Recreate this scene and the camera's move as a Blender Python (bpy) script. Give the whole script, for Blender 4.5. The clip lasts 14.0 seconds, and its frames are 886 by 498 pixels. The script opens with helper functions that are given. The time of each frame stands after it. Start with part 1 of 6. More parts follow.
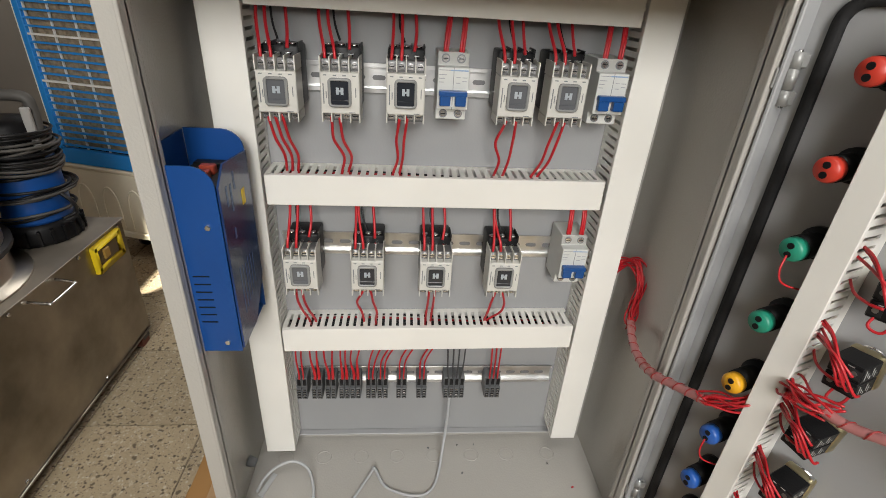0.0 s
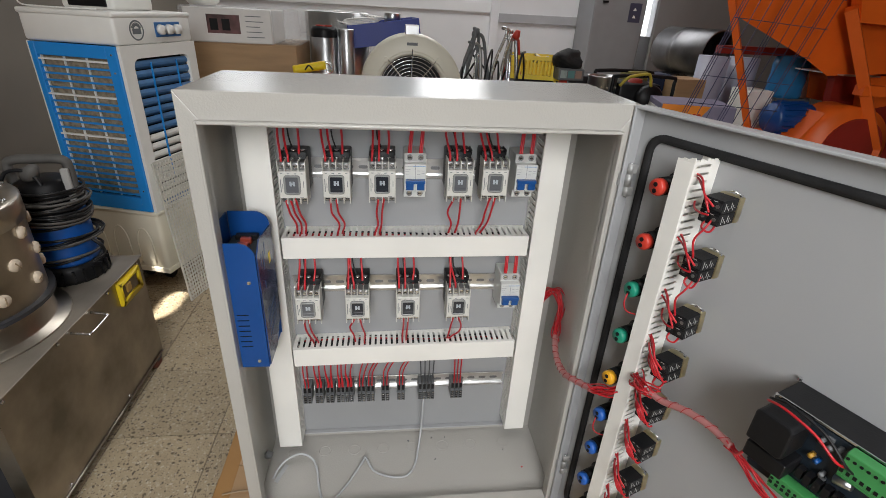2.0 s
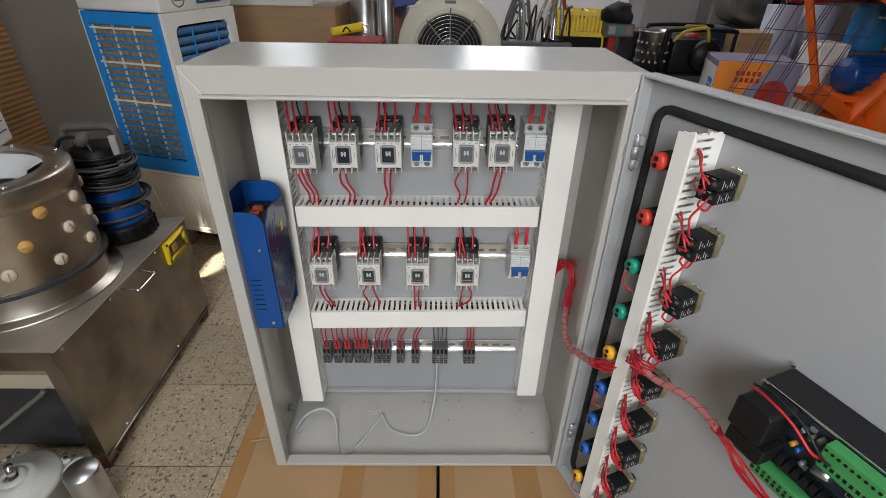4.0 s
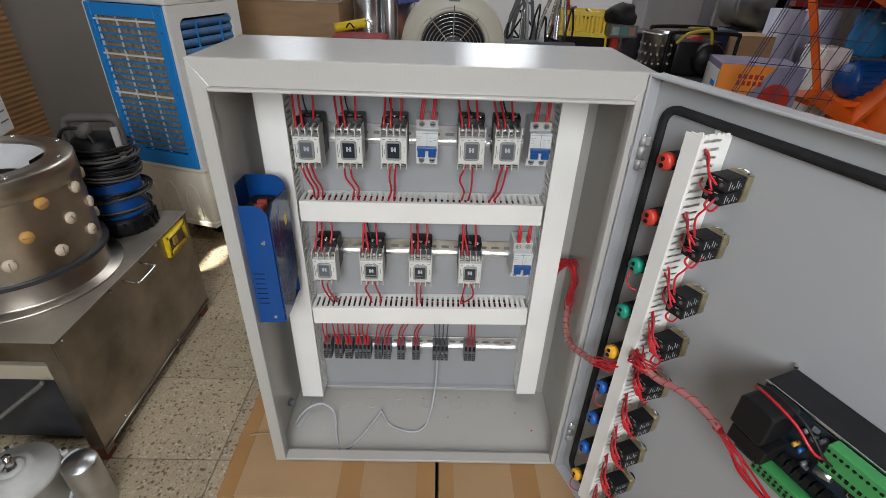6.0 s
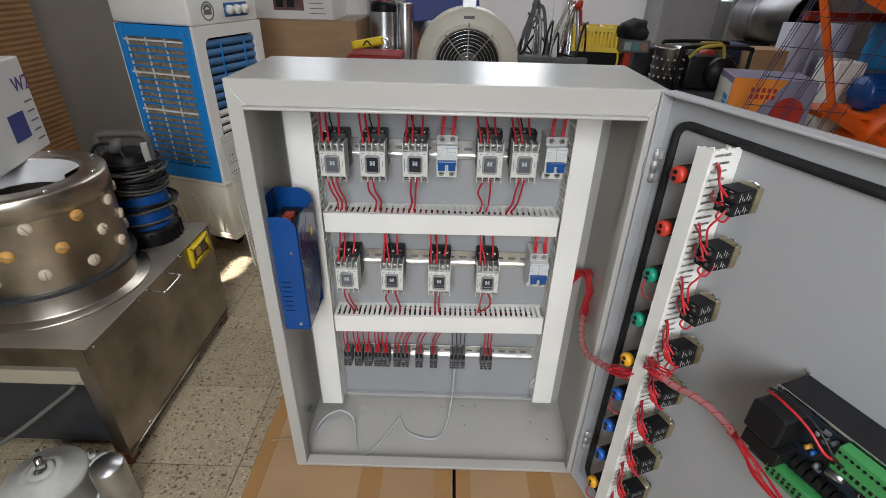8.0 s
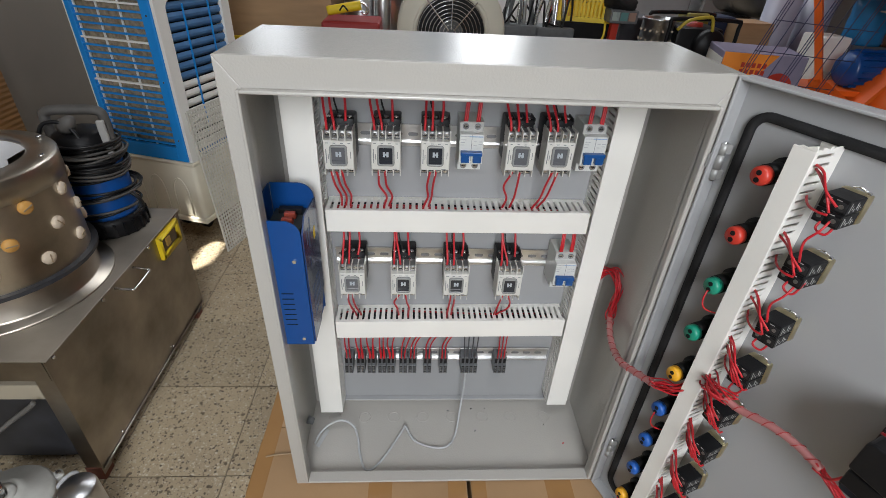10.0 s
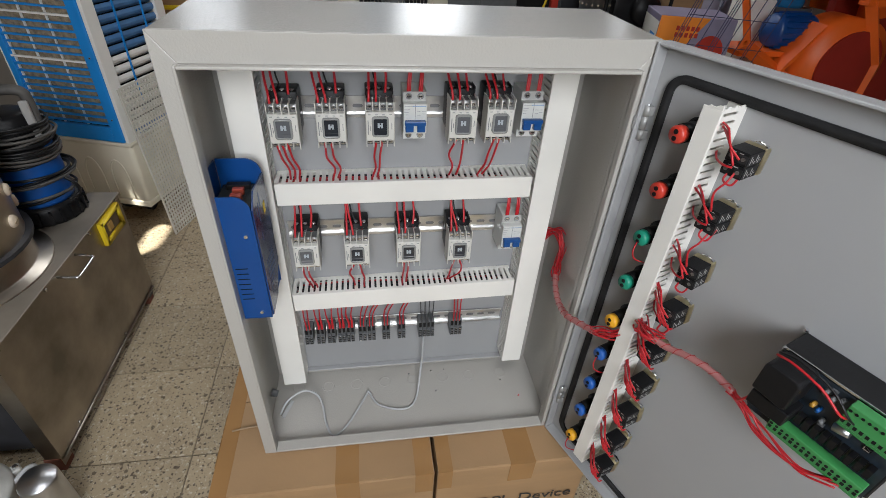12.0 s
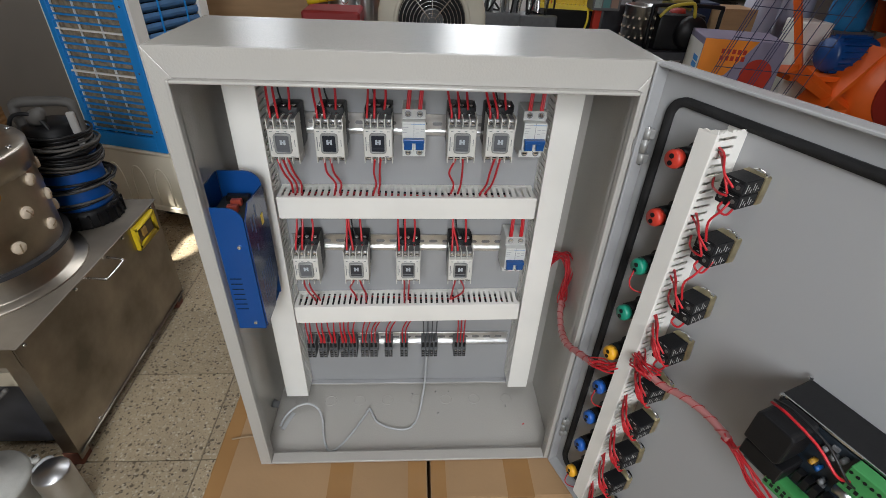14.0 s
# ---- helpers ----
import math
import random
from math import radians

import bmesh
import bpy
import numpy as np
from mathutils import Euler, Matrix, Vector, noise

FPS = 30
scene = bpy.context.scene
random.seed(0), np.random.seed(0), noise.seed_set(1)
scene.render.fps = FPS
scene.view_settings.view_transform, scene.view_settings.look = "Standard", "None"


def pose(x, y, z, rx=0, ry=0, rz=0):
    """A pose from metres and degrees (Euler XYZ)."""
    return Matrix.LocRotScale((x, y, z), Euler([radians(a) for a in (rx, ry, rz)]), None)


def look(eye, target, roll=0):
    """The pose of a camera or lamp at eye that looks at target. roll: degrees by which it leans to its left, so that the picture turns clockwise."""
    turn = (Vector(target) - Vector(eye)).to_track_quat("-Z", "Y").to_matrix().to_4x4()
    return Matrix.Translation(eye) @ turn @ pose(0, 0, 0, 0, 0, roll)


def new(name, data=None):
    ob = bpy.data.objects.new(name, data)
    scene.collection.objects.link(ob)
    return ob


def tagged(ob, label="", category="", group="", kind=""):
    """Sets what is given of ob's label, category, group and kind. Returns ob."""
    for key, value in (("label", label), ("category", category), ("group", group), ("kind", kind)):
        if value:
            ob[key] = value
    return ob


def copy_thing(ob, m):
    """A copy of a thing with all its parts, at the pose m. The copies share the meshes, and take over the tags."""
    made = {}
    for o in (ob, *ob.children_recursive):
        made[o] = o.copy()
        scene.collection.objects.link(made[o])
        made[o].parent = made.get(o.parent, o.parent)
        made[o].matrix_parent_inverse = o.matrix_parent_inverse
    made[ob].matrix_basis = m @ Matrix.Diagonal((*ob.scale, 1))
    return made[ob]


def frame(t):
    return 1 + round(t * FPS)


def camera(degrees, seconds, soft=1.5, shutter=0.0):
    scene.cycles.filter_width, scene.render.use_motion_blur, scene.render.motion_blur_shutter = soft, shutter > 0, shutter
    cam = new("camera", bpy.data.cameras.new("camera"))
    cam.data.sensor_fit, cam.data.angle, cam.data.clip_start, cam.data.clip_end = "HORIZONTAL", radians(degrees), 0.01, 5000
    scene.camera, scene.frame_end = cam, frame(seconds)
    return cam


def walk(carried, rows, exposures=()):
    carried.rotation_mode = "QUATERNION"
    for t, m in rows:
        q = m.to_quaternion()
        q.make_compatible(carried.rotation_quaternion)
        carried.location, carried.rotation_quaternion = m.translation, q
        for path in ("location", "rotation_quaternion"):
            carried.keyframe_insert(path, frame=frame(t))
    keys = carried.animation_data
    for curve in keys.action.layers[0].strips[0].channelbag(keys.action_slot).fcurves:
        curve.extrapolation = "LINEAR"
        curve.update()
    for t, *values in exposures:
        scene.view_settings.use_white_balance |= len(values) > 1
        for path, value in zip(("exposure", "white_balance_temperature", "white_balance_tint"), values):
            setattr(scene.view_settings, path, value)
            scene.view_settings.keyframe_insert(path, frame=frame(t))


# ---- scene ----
cam = camera(85.0, 14.0, soft=0.6)
PATH = [
    (0, (0.248, -0.445, 1.047), (0.421, 1.314, 0.11), 3.7),
    (0.5, (0.243, -0.528, 1.078), (0.41, 1.244, 0.165), 1.3),
    (1, (0.257, -0.578, 1.136), (0.45, 1.205, 0.25), 2.7),
    (1.5, (0.26, -0.611, 1.19), (0.48, 1.168, 0.303), 2.8),
    (2, (0.256, -0.634, 1.2), (0.489, 1.143, 0.312), 3.1),
    (2.5, (0.293, -0.625, 1.204), (0.417, 1.181, 0.355), 3.0),
    (3, (0.33, -0.621, 1.205), (0.42, 1.185, 0.35), 2.4),
    (3.2, (0.335, -0.638, 1.212), (0.365, 1.091, 0.207), 1.2),
    (5.3, (0.31, -0.638, 1.22), (0.355, 1.071, 0.181), 1.1),
    (5.5, (0.312, -0.644, 1.22), (0.355, 1.065, 0.182), 1.5),
    (6, (0.318, -0.64, 1.216), (0.359, 1.07, 0.18), 2.2),
    (6.5, (0.322, -0.638, 1.217), (0.358, 1.073, 0.182), 2.7),
    (7, (0.311, -0.642, 1.208), (0.329, 1.069, 0.173), 2.3),
    (7.5, (0.31, -0.651, 1.223), (0.304, 1.081, 0.222), 1.6),
    (8, (0.305, -0.668, 1.227), (0.296, 1.068, 0.235), 1.5),
    (8.2, (0.313, -0.671, 1.238), (0.303, 1.075, 0.264), 1.3),
    (10.3, (0.2, -0.549, 1.214), (0.389, 1.091, 0.086), 4.1),
    (10.5, (0.191, -0.558, 1.216), (0.439, 1.061, 0.067), 4.4),
    (11, (0.188, -0.572, 1.224), (0.509, 1.035, 0.078), 4.5),
    (11.5, (0.202, -0.577, 1.227), (0.537, 0.983, 0.021), 3.2),
    (12, (0.228, -0.586, 1.226), (0.523, 1.006, 0.052), 3.7),
    (12.5, (0.311, -0.592, 1.214), (0.518, 1.037, 0.073), 2.1),
    (13, (0.326, -0.595, 1.228), (0.468, 1.07, 0.129), 1.7),
    (13.5, (0.317, -0.579, 1.215), (0.459, 1.083, 0.111), 2.4),
    (14, (0.302, -0.581, 1.223), (0.429, 1.071, 0.103), 2.8),
]
walk(cam, [(t, look(eye, target, roll)) for t, eye, target, roll in PATH], [(0.0, 1.57, 6950, 10), (0.5, 1.54, 6800, 10), (1.0, 1.52, 6700, 10), (2.0, 1.48, 6600, 10), (3.0, 1.42, 6550, 10), (5.5, 1.42, 6350, 10), (8.0, 1.44, 6350, 10), (10.5, 1.50, 6350, 10), (12.0, 1.44, 6350, 10), (12.5, 1.36, 6400, 10), (13.0, 1.30, 6400, 10), (14.0, 1.34, 6400, 10)])


# ---- world and light ----
def build_world():
    w = bpy.data.worlds.new("World")
    scene.world = w
    w.use_nodes = True
    nt = w.node_tree
    sky = nt.nodes.new("ShaderNodeTexSky")
    sky.sky_type, sky.sun_disc = "NISHITA", False
    sky.sun_elevation, sky.sun_rotation = radians(60), radians(220)
    bg = nt.nodes["Background"]
    nt.links.new(sky.outputs[0], bg.inputs[0])
    bg.inputs[1].default_value = 0.03


build_world()


def lamp_area(name, m, sx, sy, energy, color):
    d = bpy.data.lights.new(name, "AREA")
    d.shape, d.size, d.size_y, d.energy, d.color = "RECTANGLE", sx, sy, energy, color
    ob = new(name, d)
    ob.matrix_world = m
    return ob


sun_data = bpy.data.lights.new("sun", "SUN")
sun_data.energy, sun_data.angle, sun_data.color = 5.0, radians(0.6), (1.0, 0.95, 0.86)
sun = new("sun", sun_data)
sun.matrix_world = look((-2.0, -2.38, 5.384), (0.0, 0.0, 0.0))
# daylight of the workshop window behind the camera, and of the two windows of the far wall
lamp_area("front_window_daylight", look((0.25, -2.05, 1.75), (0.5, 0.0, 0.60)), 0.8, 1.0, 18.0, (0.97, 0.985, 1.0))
lamp_area("window_daylight", look((1.0, 5.12, 2.10), (0.9, 0.0, 0.9)), 0.7, 0.6, 3.2, (0.98, 0.99, 1.0))
lamp_area("window_daylight", look((-1.3, 5.12, 2.15), (0.0, 0.0, 0.9)), 0.5, 0.6, 1.2, (0.98, 0.99, 1.0))

# added fill lamps under the closed ceiling, for the far room and the cabinet
lamp_area("overhead_fill", pose(0.9, 3.6, 3.36), 3.4, 1.2, 21.0, (0.98, 0.99, 1.0))
lamp_area("overhead_fill", pose(0.3, -1.1, 3.36), 1.4, 0.9, 9.2, (0.98, 0.99, 1.0))


# ---- materials ----
def material(name, color, rough=0.5, metal=0.0, vary=0.12, scale=6.0, grain=0.0, grain_scale=400.0, island=0.0, coat=0.0, spots=None, alpha=1.0, stretch=None, spec=0.5):
    """Principled surface: colour with broad stains, a fine grain, roughness that wanders, bump."""
    m = bpy.data.materials.new(name)
    m.use_nodes = True
    nt = m.node_tree
    b = nt.nodes["Principled BSDF"]
    b.inputs["Metallic"].default_value = metal
    tc = nt.nodes.new("ShaderNodeTexCoord")
    src = tc.outputs["Object"]
    if stretch:
        mp = nt.nodes.new("ShaderNodeMapping")
        mp.inputs["Scale"].default_value = stretch
        nt.links.new(src, mp.inputs[0])
        src = mp.outputs[0]
    n1 = nt.nodes.new("ShaderNodeTexNoise")
    n1.inputs["Scale"].default_value, n1.inputs["Detail"].default_value = scale, 6.0
    n2 = nt.nodes.new("ShaderNodeTexNoise")
    n2.inputs["Scale"].default_value, n2.inputs["Detail"].default_value = grain_scale, 3.0
    for n in (n1, n2):
        nt.links.new(src, n.inputs["Vector"])
    ramp = nt.nodes.new("ShaderNodeMapRange")
    ramp.inputs[1].default_value, ramp.inputs[2].default_value = 0.3, 0.7
    ramp.inputs[3].default_value, ramp.inputs[4].default_value = 1.0 - vary, 1.0 + vary * 0.5
    nt.links.new(n1.outputs[0], ramp.inputs[0])
    mul = nt.nodes.new("ShaderNodeVectorMath")
    mul.operation = "SCALE"
    mul.inputs[0].default_value = color
    nt.links.new(ramp.outputs[0], mul.inputs["Scale"])
    out = mul.outputs[0]
    if island:
        oi = nt.nodes.new("ShaderNodeObjectInfo")
        rr = nt.nodes.new("ShaderNodeMapRange")
        rr.inputs[3].default_value, rr.inputs[4].default_value = 1.0 - island, 1.0 + island
        nt.links.new(oi.outputs["Random"], rr.inputs[0])
        m2 = nt.nodes.new("ShaderNodeVectorMath")
        m2.operation = "SCALE"
        nt.links.new(out, m2.inputs[0])
        nt.links.new(rr.outputs[0], m2.inputs["Scale"])
        out = m2.outputs[0]
    if spots:
        lo, hi, col, sc = spots
        n3 = nt.nodes.new("ShaderNodeTexVoronoi")
        n3.inputs["Scale"].default_value = sc
        nt.links.new(src, n3.inputs["Vector"])
        r3 = nt.nodes.new("ShaderNodeMapRange")
        r3.inputs[1].default_value, r3.inputs[2].default_value, r3.inputs[3].default_value, r3.inputs[4].default_value = lo, hi, 1.0, 0.0
        nt.links.new(n3.outputs["Distance"], r3.inputs[0])
        mx = nt.nodes.new("ShaderNodeMix")
        mx.data_type = "RGBA"
        nt.links.new(r3.outputs[0], mx.inputs[0])
        nt.links.new(out, mx.inputs[6])
        mx.inputs[7].default_value = (*col, 1)
        out = mx.outputs[2]
    nt.links.new(out, b.inputs["Base Color"])
    rg = nt.nodes.new("ShaderNodeMapRange")
    rg.inputs[3].default_value, rg.inputs[4].default_value = max(0.02, rough - 0.09), min(1.0, rough + 0.09)
    nt.links.new(n1.outputs[0], rg.inputs[0])
    nt.links.new(rg.outputs[0], b.inputs["Roughness"])
    if grain:
        bp = nt.nodes.new("ShaderNodeBump")
        bp.inputs["Strength"].default_value, bp.inputs["Distance"].default_value = grain, 0.002
        nt.links.new(n2.outputs[0], bp.inputs["Height"])
        nt.links.new(bp.outputs[0], b.inputs["Normal"])
    b.inputs["Coat Weight"].default_value = coat
    b.inputs["Specular IOR Level"].default_value = spec
    b.inputs["Alpha"].default_value = alpha
    return m


def glassy(name, color, rough=0.1, clear=0.75):
    m = bpy.data.materials.new(name)
    m.use_nodes = True
    b = m.node_tree.nodes["Principled BSDF"]
    b.inputs["Base Color"].default_value = (*color, 1)
    b.inputs["Roughness"].default_value = rough
    b.inputs["Alpha"].default_value = 1.0 - clear
    return m


POWDER = material("grey_powder_coat", (0.415, 0.40, 0.37), 0.19, vary=0.03, scale=2, grain=0.20, grain_scale=340)
DOORP = material("grey_door_paint", (0.355, 0.36, 0.365), 0.40, vary=0.07, scale=3, grain=0.03, grain_scale=500)
HINGE = material("hinge_grey", (0.38, 0.38, 0.37), 0.42, 0.35, vary=0.2, scale=60)
PLATE = material("plate_grey_paint", (0.315, 0.32, 0.325), 0.40, vary=0.05, grain=0.1, grain_scale=300)
DUCT = material("cream_pvc", (0.78, 0.765, 0.72), 0.42, vary=0.05, scale=9)
RUBBER = material("black_rubber", (0.020, 0.020, 0.021), 0.7, vary=0.5, scale=28, grain=0.3, spec=0.3)
BLACK = material("black_plastic_and_shade", (0.008, 0.008, 0.009), 0.42, vary=0.2, scale=30, grain=0.08, spec=0.22)
WHITEP = material("white_plastic", (0.60, 0.59, 0.55), 0.4, vary=0.05, scale=30)
GREYP = material("grey_plastic", (0.12, 0.125, 0.13), 0.5, vary=0.15, scale=40)
MCBP = material("breaker_white", (0.58, 0.59, 0.57), 0.38, vary=0.05, scale=40)
BLUEP = material("blue_toggle", (0.006, 0.068, 0.25), 0.3, vary=0.1, scale=50)
ZINC = material("zinc_steel", (0.78, 0.79, 0.80), 0.24, 1.0, vary=0.12, scale=40)
RAILM = material("rail_zinc", (0.72, 0.72, 0.72), 0.34, 1.0, vary=0.15, scale=40)
BRASS = material("yellow_zinc", (0.62, 0.54, 0.34), 0.35, 1.0, vary=0.2, scale=60)
RED = material("red_wire", (0.47, 0.014, 0.022), 0.36, vary=0.12, scale=30)
BLACKW = material("black_wire", (0.010, 0.010, 0.011), 0.4, vary=0.1, spec=0.3)
GREYW = material("grey_cable", (0.42, 0.43, 0.44), 0.45, vary=0.08)
INK = material("print_grey", (0.16, 0.17, 0.18), 0.6)
BLUEM = material("blue_enamel", (0.003, 0.053, 0.22), 0.36, vary=0.08, scale=15, grain=0.08)
STEEL = material("stainless_brushed", (0.37, 0.33, 0.285), 0.34, 1.0, vary=0.45, scale=7, grain=0.05, grain_scale=90)
CARD = material("cardboard", (0.36, 0.225, 0.115), 0.55, vary=0.16, scale=5, grain=0.15, grain_scale=150, stretch=(1, 1, 6))
TAPE = material("brown_tape", (0.33, 0.18, 0.07), 0.22, vary=0.1, scale=9)
COOLW = material("cooler_white", (0.84, 0.83, 0.79), 0.38, vary=0.06)
COOLB = material("cooler_blue", (0.014, 0.26, 0.72), 0.36, vary=0.08)
BASEY = material("ivory_plastic", (0.74, 0.69, 0.56), 0.42, vary=0.08)
STRAW = material("straw_pad", (0.36, 0.29, 0.20), 0.9, vary=0.5, scale=60, grain=0.9, grain_scale=220)
WALLW = material("white_wall_panel", (0.74, 0.74, 0.76), 0.6, vary=0.06, scale=2)
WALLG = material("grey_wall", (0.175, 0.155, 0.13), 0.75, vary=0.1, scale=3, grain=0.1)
CEIL = material("ceiling_sheet", (0.45, 0.44, 0.42), 0.7, vary=0.1, scale=3)
ORANGE = material("orange_paint", (0.80, 0.13, 0.012), 0.42, vary=0.12, scale=5, grain=0.1)
DKORANGE = material("dark_red_paint_and_shade", (0.28, 0.02, 0.012), 0.5, vary=0.2, scale=5)
YELLOW = material("yellow_plastic", (0.80, 0.58, 0.02), 0.4, vary=0.08, scale=12)
CREAM = material("cream_enamel", (0.66, 0.63, 0.53), 0.42, vary=0.06)
WIRE = material("grille_wire", (0.09, 0.09, 0.16), 0.4, 0.6, vary=0.1)
GALV = material("galvanised", (0.55, 0.56, 0.57), 0.32, 1.0, vary=0.2, scale=8)


# ---- mesh tools ----
def thing(name, label, category, m=None, group="", kind=""):
    ob = new(name)
    ob.empty_display_size = 0.05
    if m is not None:
        ob.matrix_world = m
    return tagged(ob, label, category, group, kind)


def part(name, bm, mat, parent=None, label="", smooth=None):
    me = bpy.data.meshes.new(name)
    if smooth is not None:
        for fc in bm.faces:
            fc.smooth = True
        for e in bm.edges:
            if len(e.link_faces) == 2 and e.calc_face_angle(0.0) > radians(smooth):
                e.smooth = False
    bm.to_mesh(me)
    bm.free()
    for mm in (mat if isinstance(mat, (list, tuple)) else [mat]):
        me.materials.append(mm)
    ob = new(name, me)
    if parent is not None:
        ob.parent = parent
    if label:
        ob["label"] = label
    return ob


def solo(name, bm, mat, label, category, m=None, group="", kind="", smooth=None):
    ob = part(name, bm, mat, None, "", smooth)
    if m is not None:
        ob.matrix_world = m
    return tagged(ob, label, category, group, kind)


def box(bm, x0, x1, y0, y1, z0, z1, bevel=0.0, seg=1, m=None):
    vs = [bm.verts.new((x, y, z)) for x in (x0, x1) for y in (y0, y1) for z in (z0, z1)]
    fs = [bm.faces.new([vs[i] for i in q]) for q in ((0, 1, 3, 2), (4, 6, 7, 5), (0, 4, 5, 1), (2, 3, 7, 6), (0, 2, 6, 4), (1, 5, 7, 3))]
    if bevel:
        es = list({e for f in fs for e in f.edges})
        r = bmesh.ops.bevel(bm, geom=es, offset=bevel, segments=seg, affect="EDGES", profile=0.5)
        vs = list({v for f in r["faces"] for v in f.verts} | {v for v in vs if v.is_valid})
    if m is not None:
        bmesh.ops.transform(bm, matrix=m, verts=vs)
    return bm


def bx(*a, **k):
    return box(bmesh.new(), *a, **k)


def cyl(bm, p0, p1, r0, r1=None, seg=16, caps=True):
    p0, p1 = Vector(p0), Vector(p1)
    r1 = r0 if r1 is None else r1
    q = (p1 - p0).to_track_quat("Z", "Y")
    rings = []
    for p, r in ((p0, r0), (p1, r1)):
        rings.append([bm.verts.new(p + q @ Vector((r * math.cos(2 * math.pi * i / seg), r * math.sin(2 * math.pi * i / seg), 0))) for i in range(seg)])
    for i in range(seg):
        j = (i + 1) % seg
        bm.faces.new((rings[0][i], rings[0][j], rings[1][j], rings[1][i]))
    if caps:
        bm.faces.new(rings[0][::-1])
        bm.faces.new(rings[1])
    return bm


def cy(*a, **k):
    return cyl(bmesh.new(), *a, **k)


def lathe(bm, profile, seg=32, m=None, a0=0.0, a1=360.0):
    """profile: (radius, height) pairs, turned round z."""
    full = abs(a1 - a0) >= 360
    n = seg if full else seg + 1
    rings = []
    for r, z in profile:
        ring = []
        for i in range(n):
            a = radians(a0 + (a1 - a0) * i / seg)
            v = Vector((r * math.cos(a), r * math.sin(a), z))
            ring.append(bm.verts.new(m @ v if m is not None else v))
        rings.append(ring)
    for a, b in zip(rings, rings[1:]):
        for i in range(seg):
            j = (i + 1) % n
            bm.faces.new((a[i], a[j], b[j], b[i]))
    return bm


def smooth_line(pts, per=6):
    pts = [Vector(p) for p in pts]
    if len(pts) < 3:
        return pts
    out = []
    ext = [pts[0] * 2 - pts[1], *pts, pts[-1] * 2 - pts[-2]]
    for i in range(1, len(ext) - 2):
        a, b, c, d = ext[i - 1 : i + 3]
        for k in range(per):
            t = k / per
            out.append(0.5 * ((2 * b) + (c - a) * t + (2 * a - 5 * b + 4 * c - d) * t * t + (3 * b - a - 3 * c + d) * t ** 3))
    out.append(pts[-1])
    return out


def tube(bm, pts, r, seg=6, per=6, closed=False):
    line = smooth_line(pts, per) if per > 1 else [Vector(p) for p in pts]
    rings, up = [], None
    n = len(line)
    for i, p in enumerate(line):
        d = (line[(i + 1) % n] - line[i - 1]) if closed else (line[min(i + 1, n - 1)] - line[max(i - 1, 0)])
        if d.length < 1e-9:
            d = Vector((0, 0, 1))
        d.normalize()
        if up is None:
            up = Vector((0, 0, 1)) if abs(d.z) < 0.9 else Vector((1, 0, 0))
        side = d.cross(up).normalized()
        up = side.cross(d).normalized()
        rings.append([bm.verts.new(p + side * (r * math.cos(2 * math.pi * k / seg)) + up * (r * math.sin(2 * math.pi * k / seg))) for k in range(seg)])
    pairs = list(zip(rings, rings[1:])) + ([(rings[-1], rings[0])] if closed else [])
    for a, b in pairs:
        for k in range(seg):
            j = (k + 1) % seg
            bm.faces.new((a[k], a[j], b[j], b[k]))
    if not closed:
        bm.faces.new(rings[0][::-1])
        bm.faces.new(rings[-1])
    return bm


def tb(*a, **k):
    return tube(bmesh.new(), *a, **k)


def prism(bm, outline, y0, y1, m=None):
    """outline of (x, z) points, pushed from y0 to y1."""
    a = [bm.verts.new((x, y0, z)) for x, z in outline]
    b = [bm.verts.new((x, y1, z)) for x, z in outline]
    n = len(a)
    fs = [bm.faces.new(a), bm.faces.new(b[::-1])]
    for i in range(n):
        fs.append(bm.faces.new((a[i], b[i], b[(i + 1) % n], a[(i + 1) % n])))
    bmesh.ops.recalc_face_normals(bm, faces=fs)
    if m is not None:
        bmesh.ops.transform(bm, matrix=m, verts=a + b)
    return bm


def bolt(bm, p, way, r=0.004, h=0.003):
    p, way = Vector(p), Vector(way).normalized()
    cyl(bm, p, p + way * h, r, r * 0.8, 8)
    return bm


# ---- the room ----
X0, X1, Y0, Y1, H = -1.75, 6.5, -2.1, 5.2, 3.4
solo("ground", bx(X0 - 6, X1 + 6, Y0 - 9, Y1 + 4, -0.25, -0.012), material("concrete", (0.30, 0.28, 0.25), 0.85, grain=0.3), "grey concrete ground under the workshop tiles", "ground", kind="structure")


def wall_with_holes(name, label, axis, at, thick, a0, a1, holes, mat):
    """A wall along x (axis 'y') or along y (axis 'x'), with rectangular holes (a, b, z0, z1)."""
    bm = bmesh.new()
    aa = sorted({a0, a1, *[h[0] for h in holes], *[h[1] for h in holes]})
    zz = sorted({0.0, H, *[h[2] for h in holes], *[h[3] for h in holes]})
    for p, q in zip(aa, aa[1:]):
        for u, v in zip(zz, zz[1:]):
            if any(h[0] <= p and q <= h[1] and h[2] <= u and v <= h[3] for h in holes):
                continue
            if axis == "y":
                box(bm, p, q, at, at + thick, u, v)
            else:
                box(bm, at, at + thick, p, q, u, v)
    bmesh.ops.remove_doubles(bm, verts=bm.verts, dist=0.0005)
    return solo(name, bm, mat, label, "wall", kind="structure")


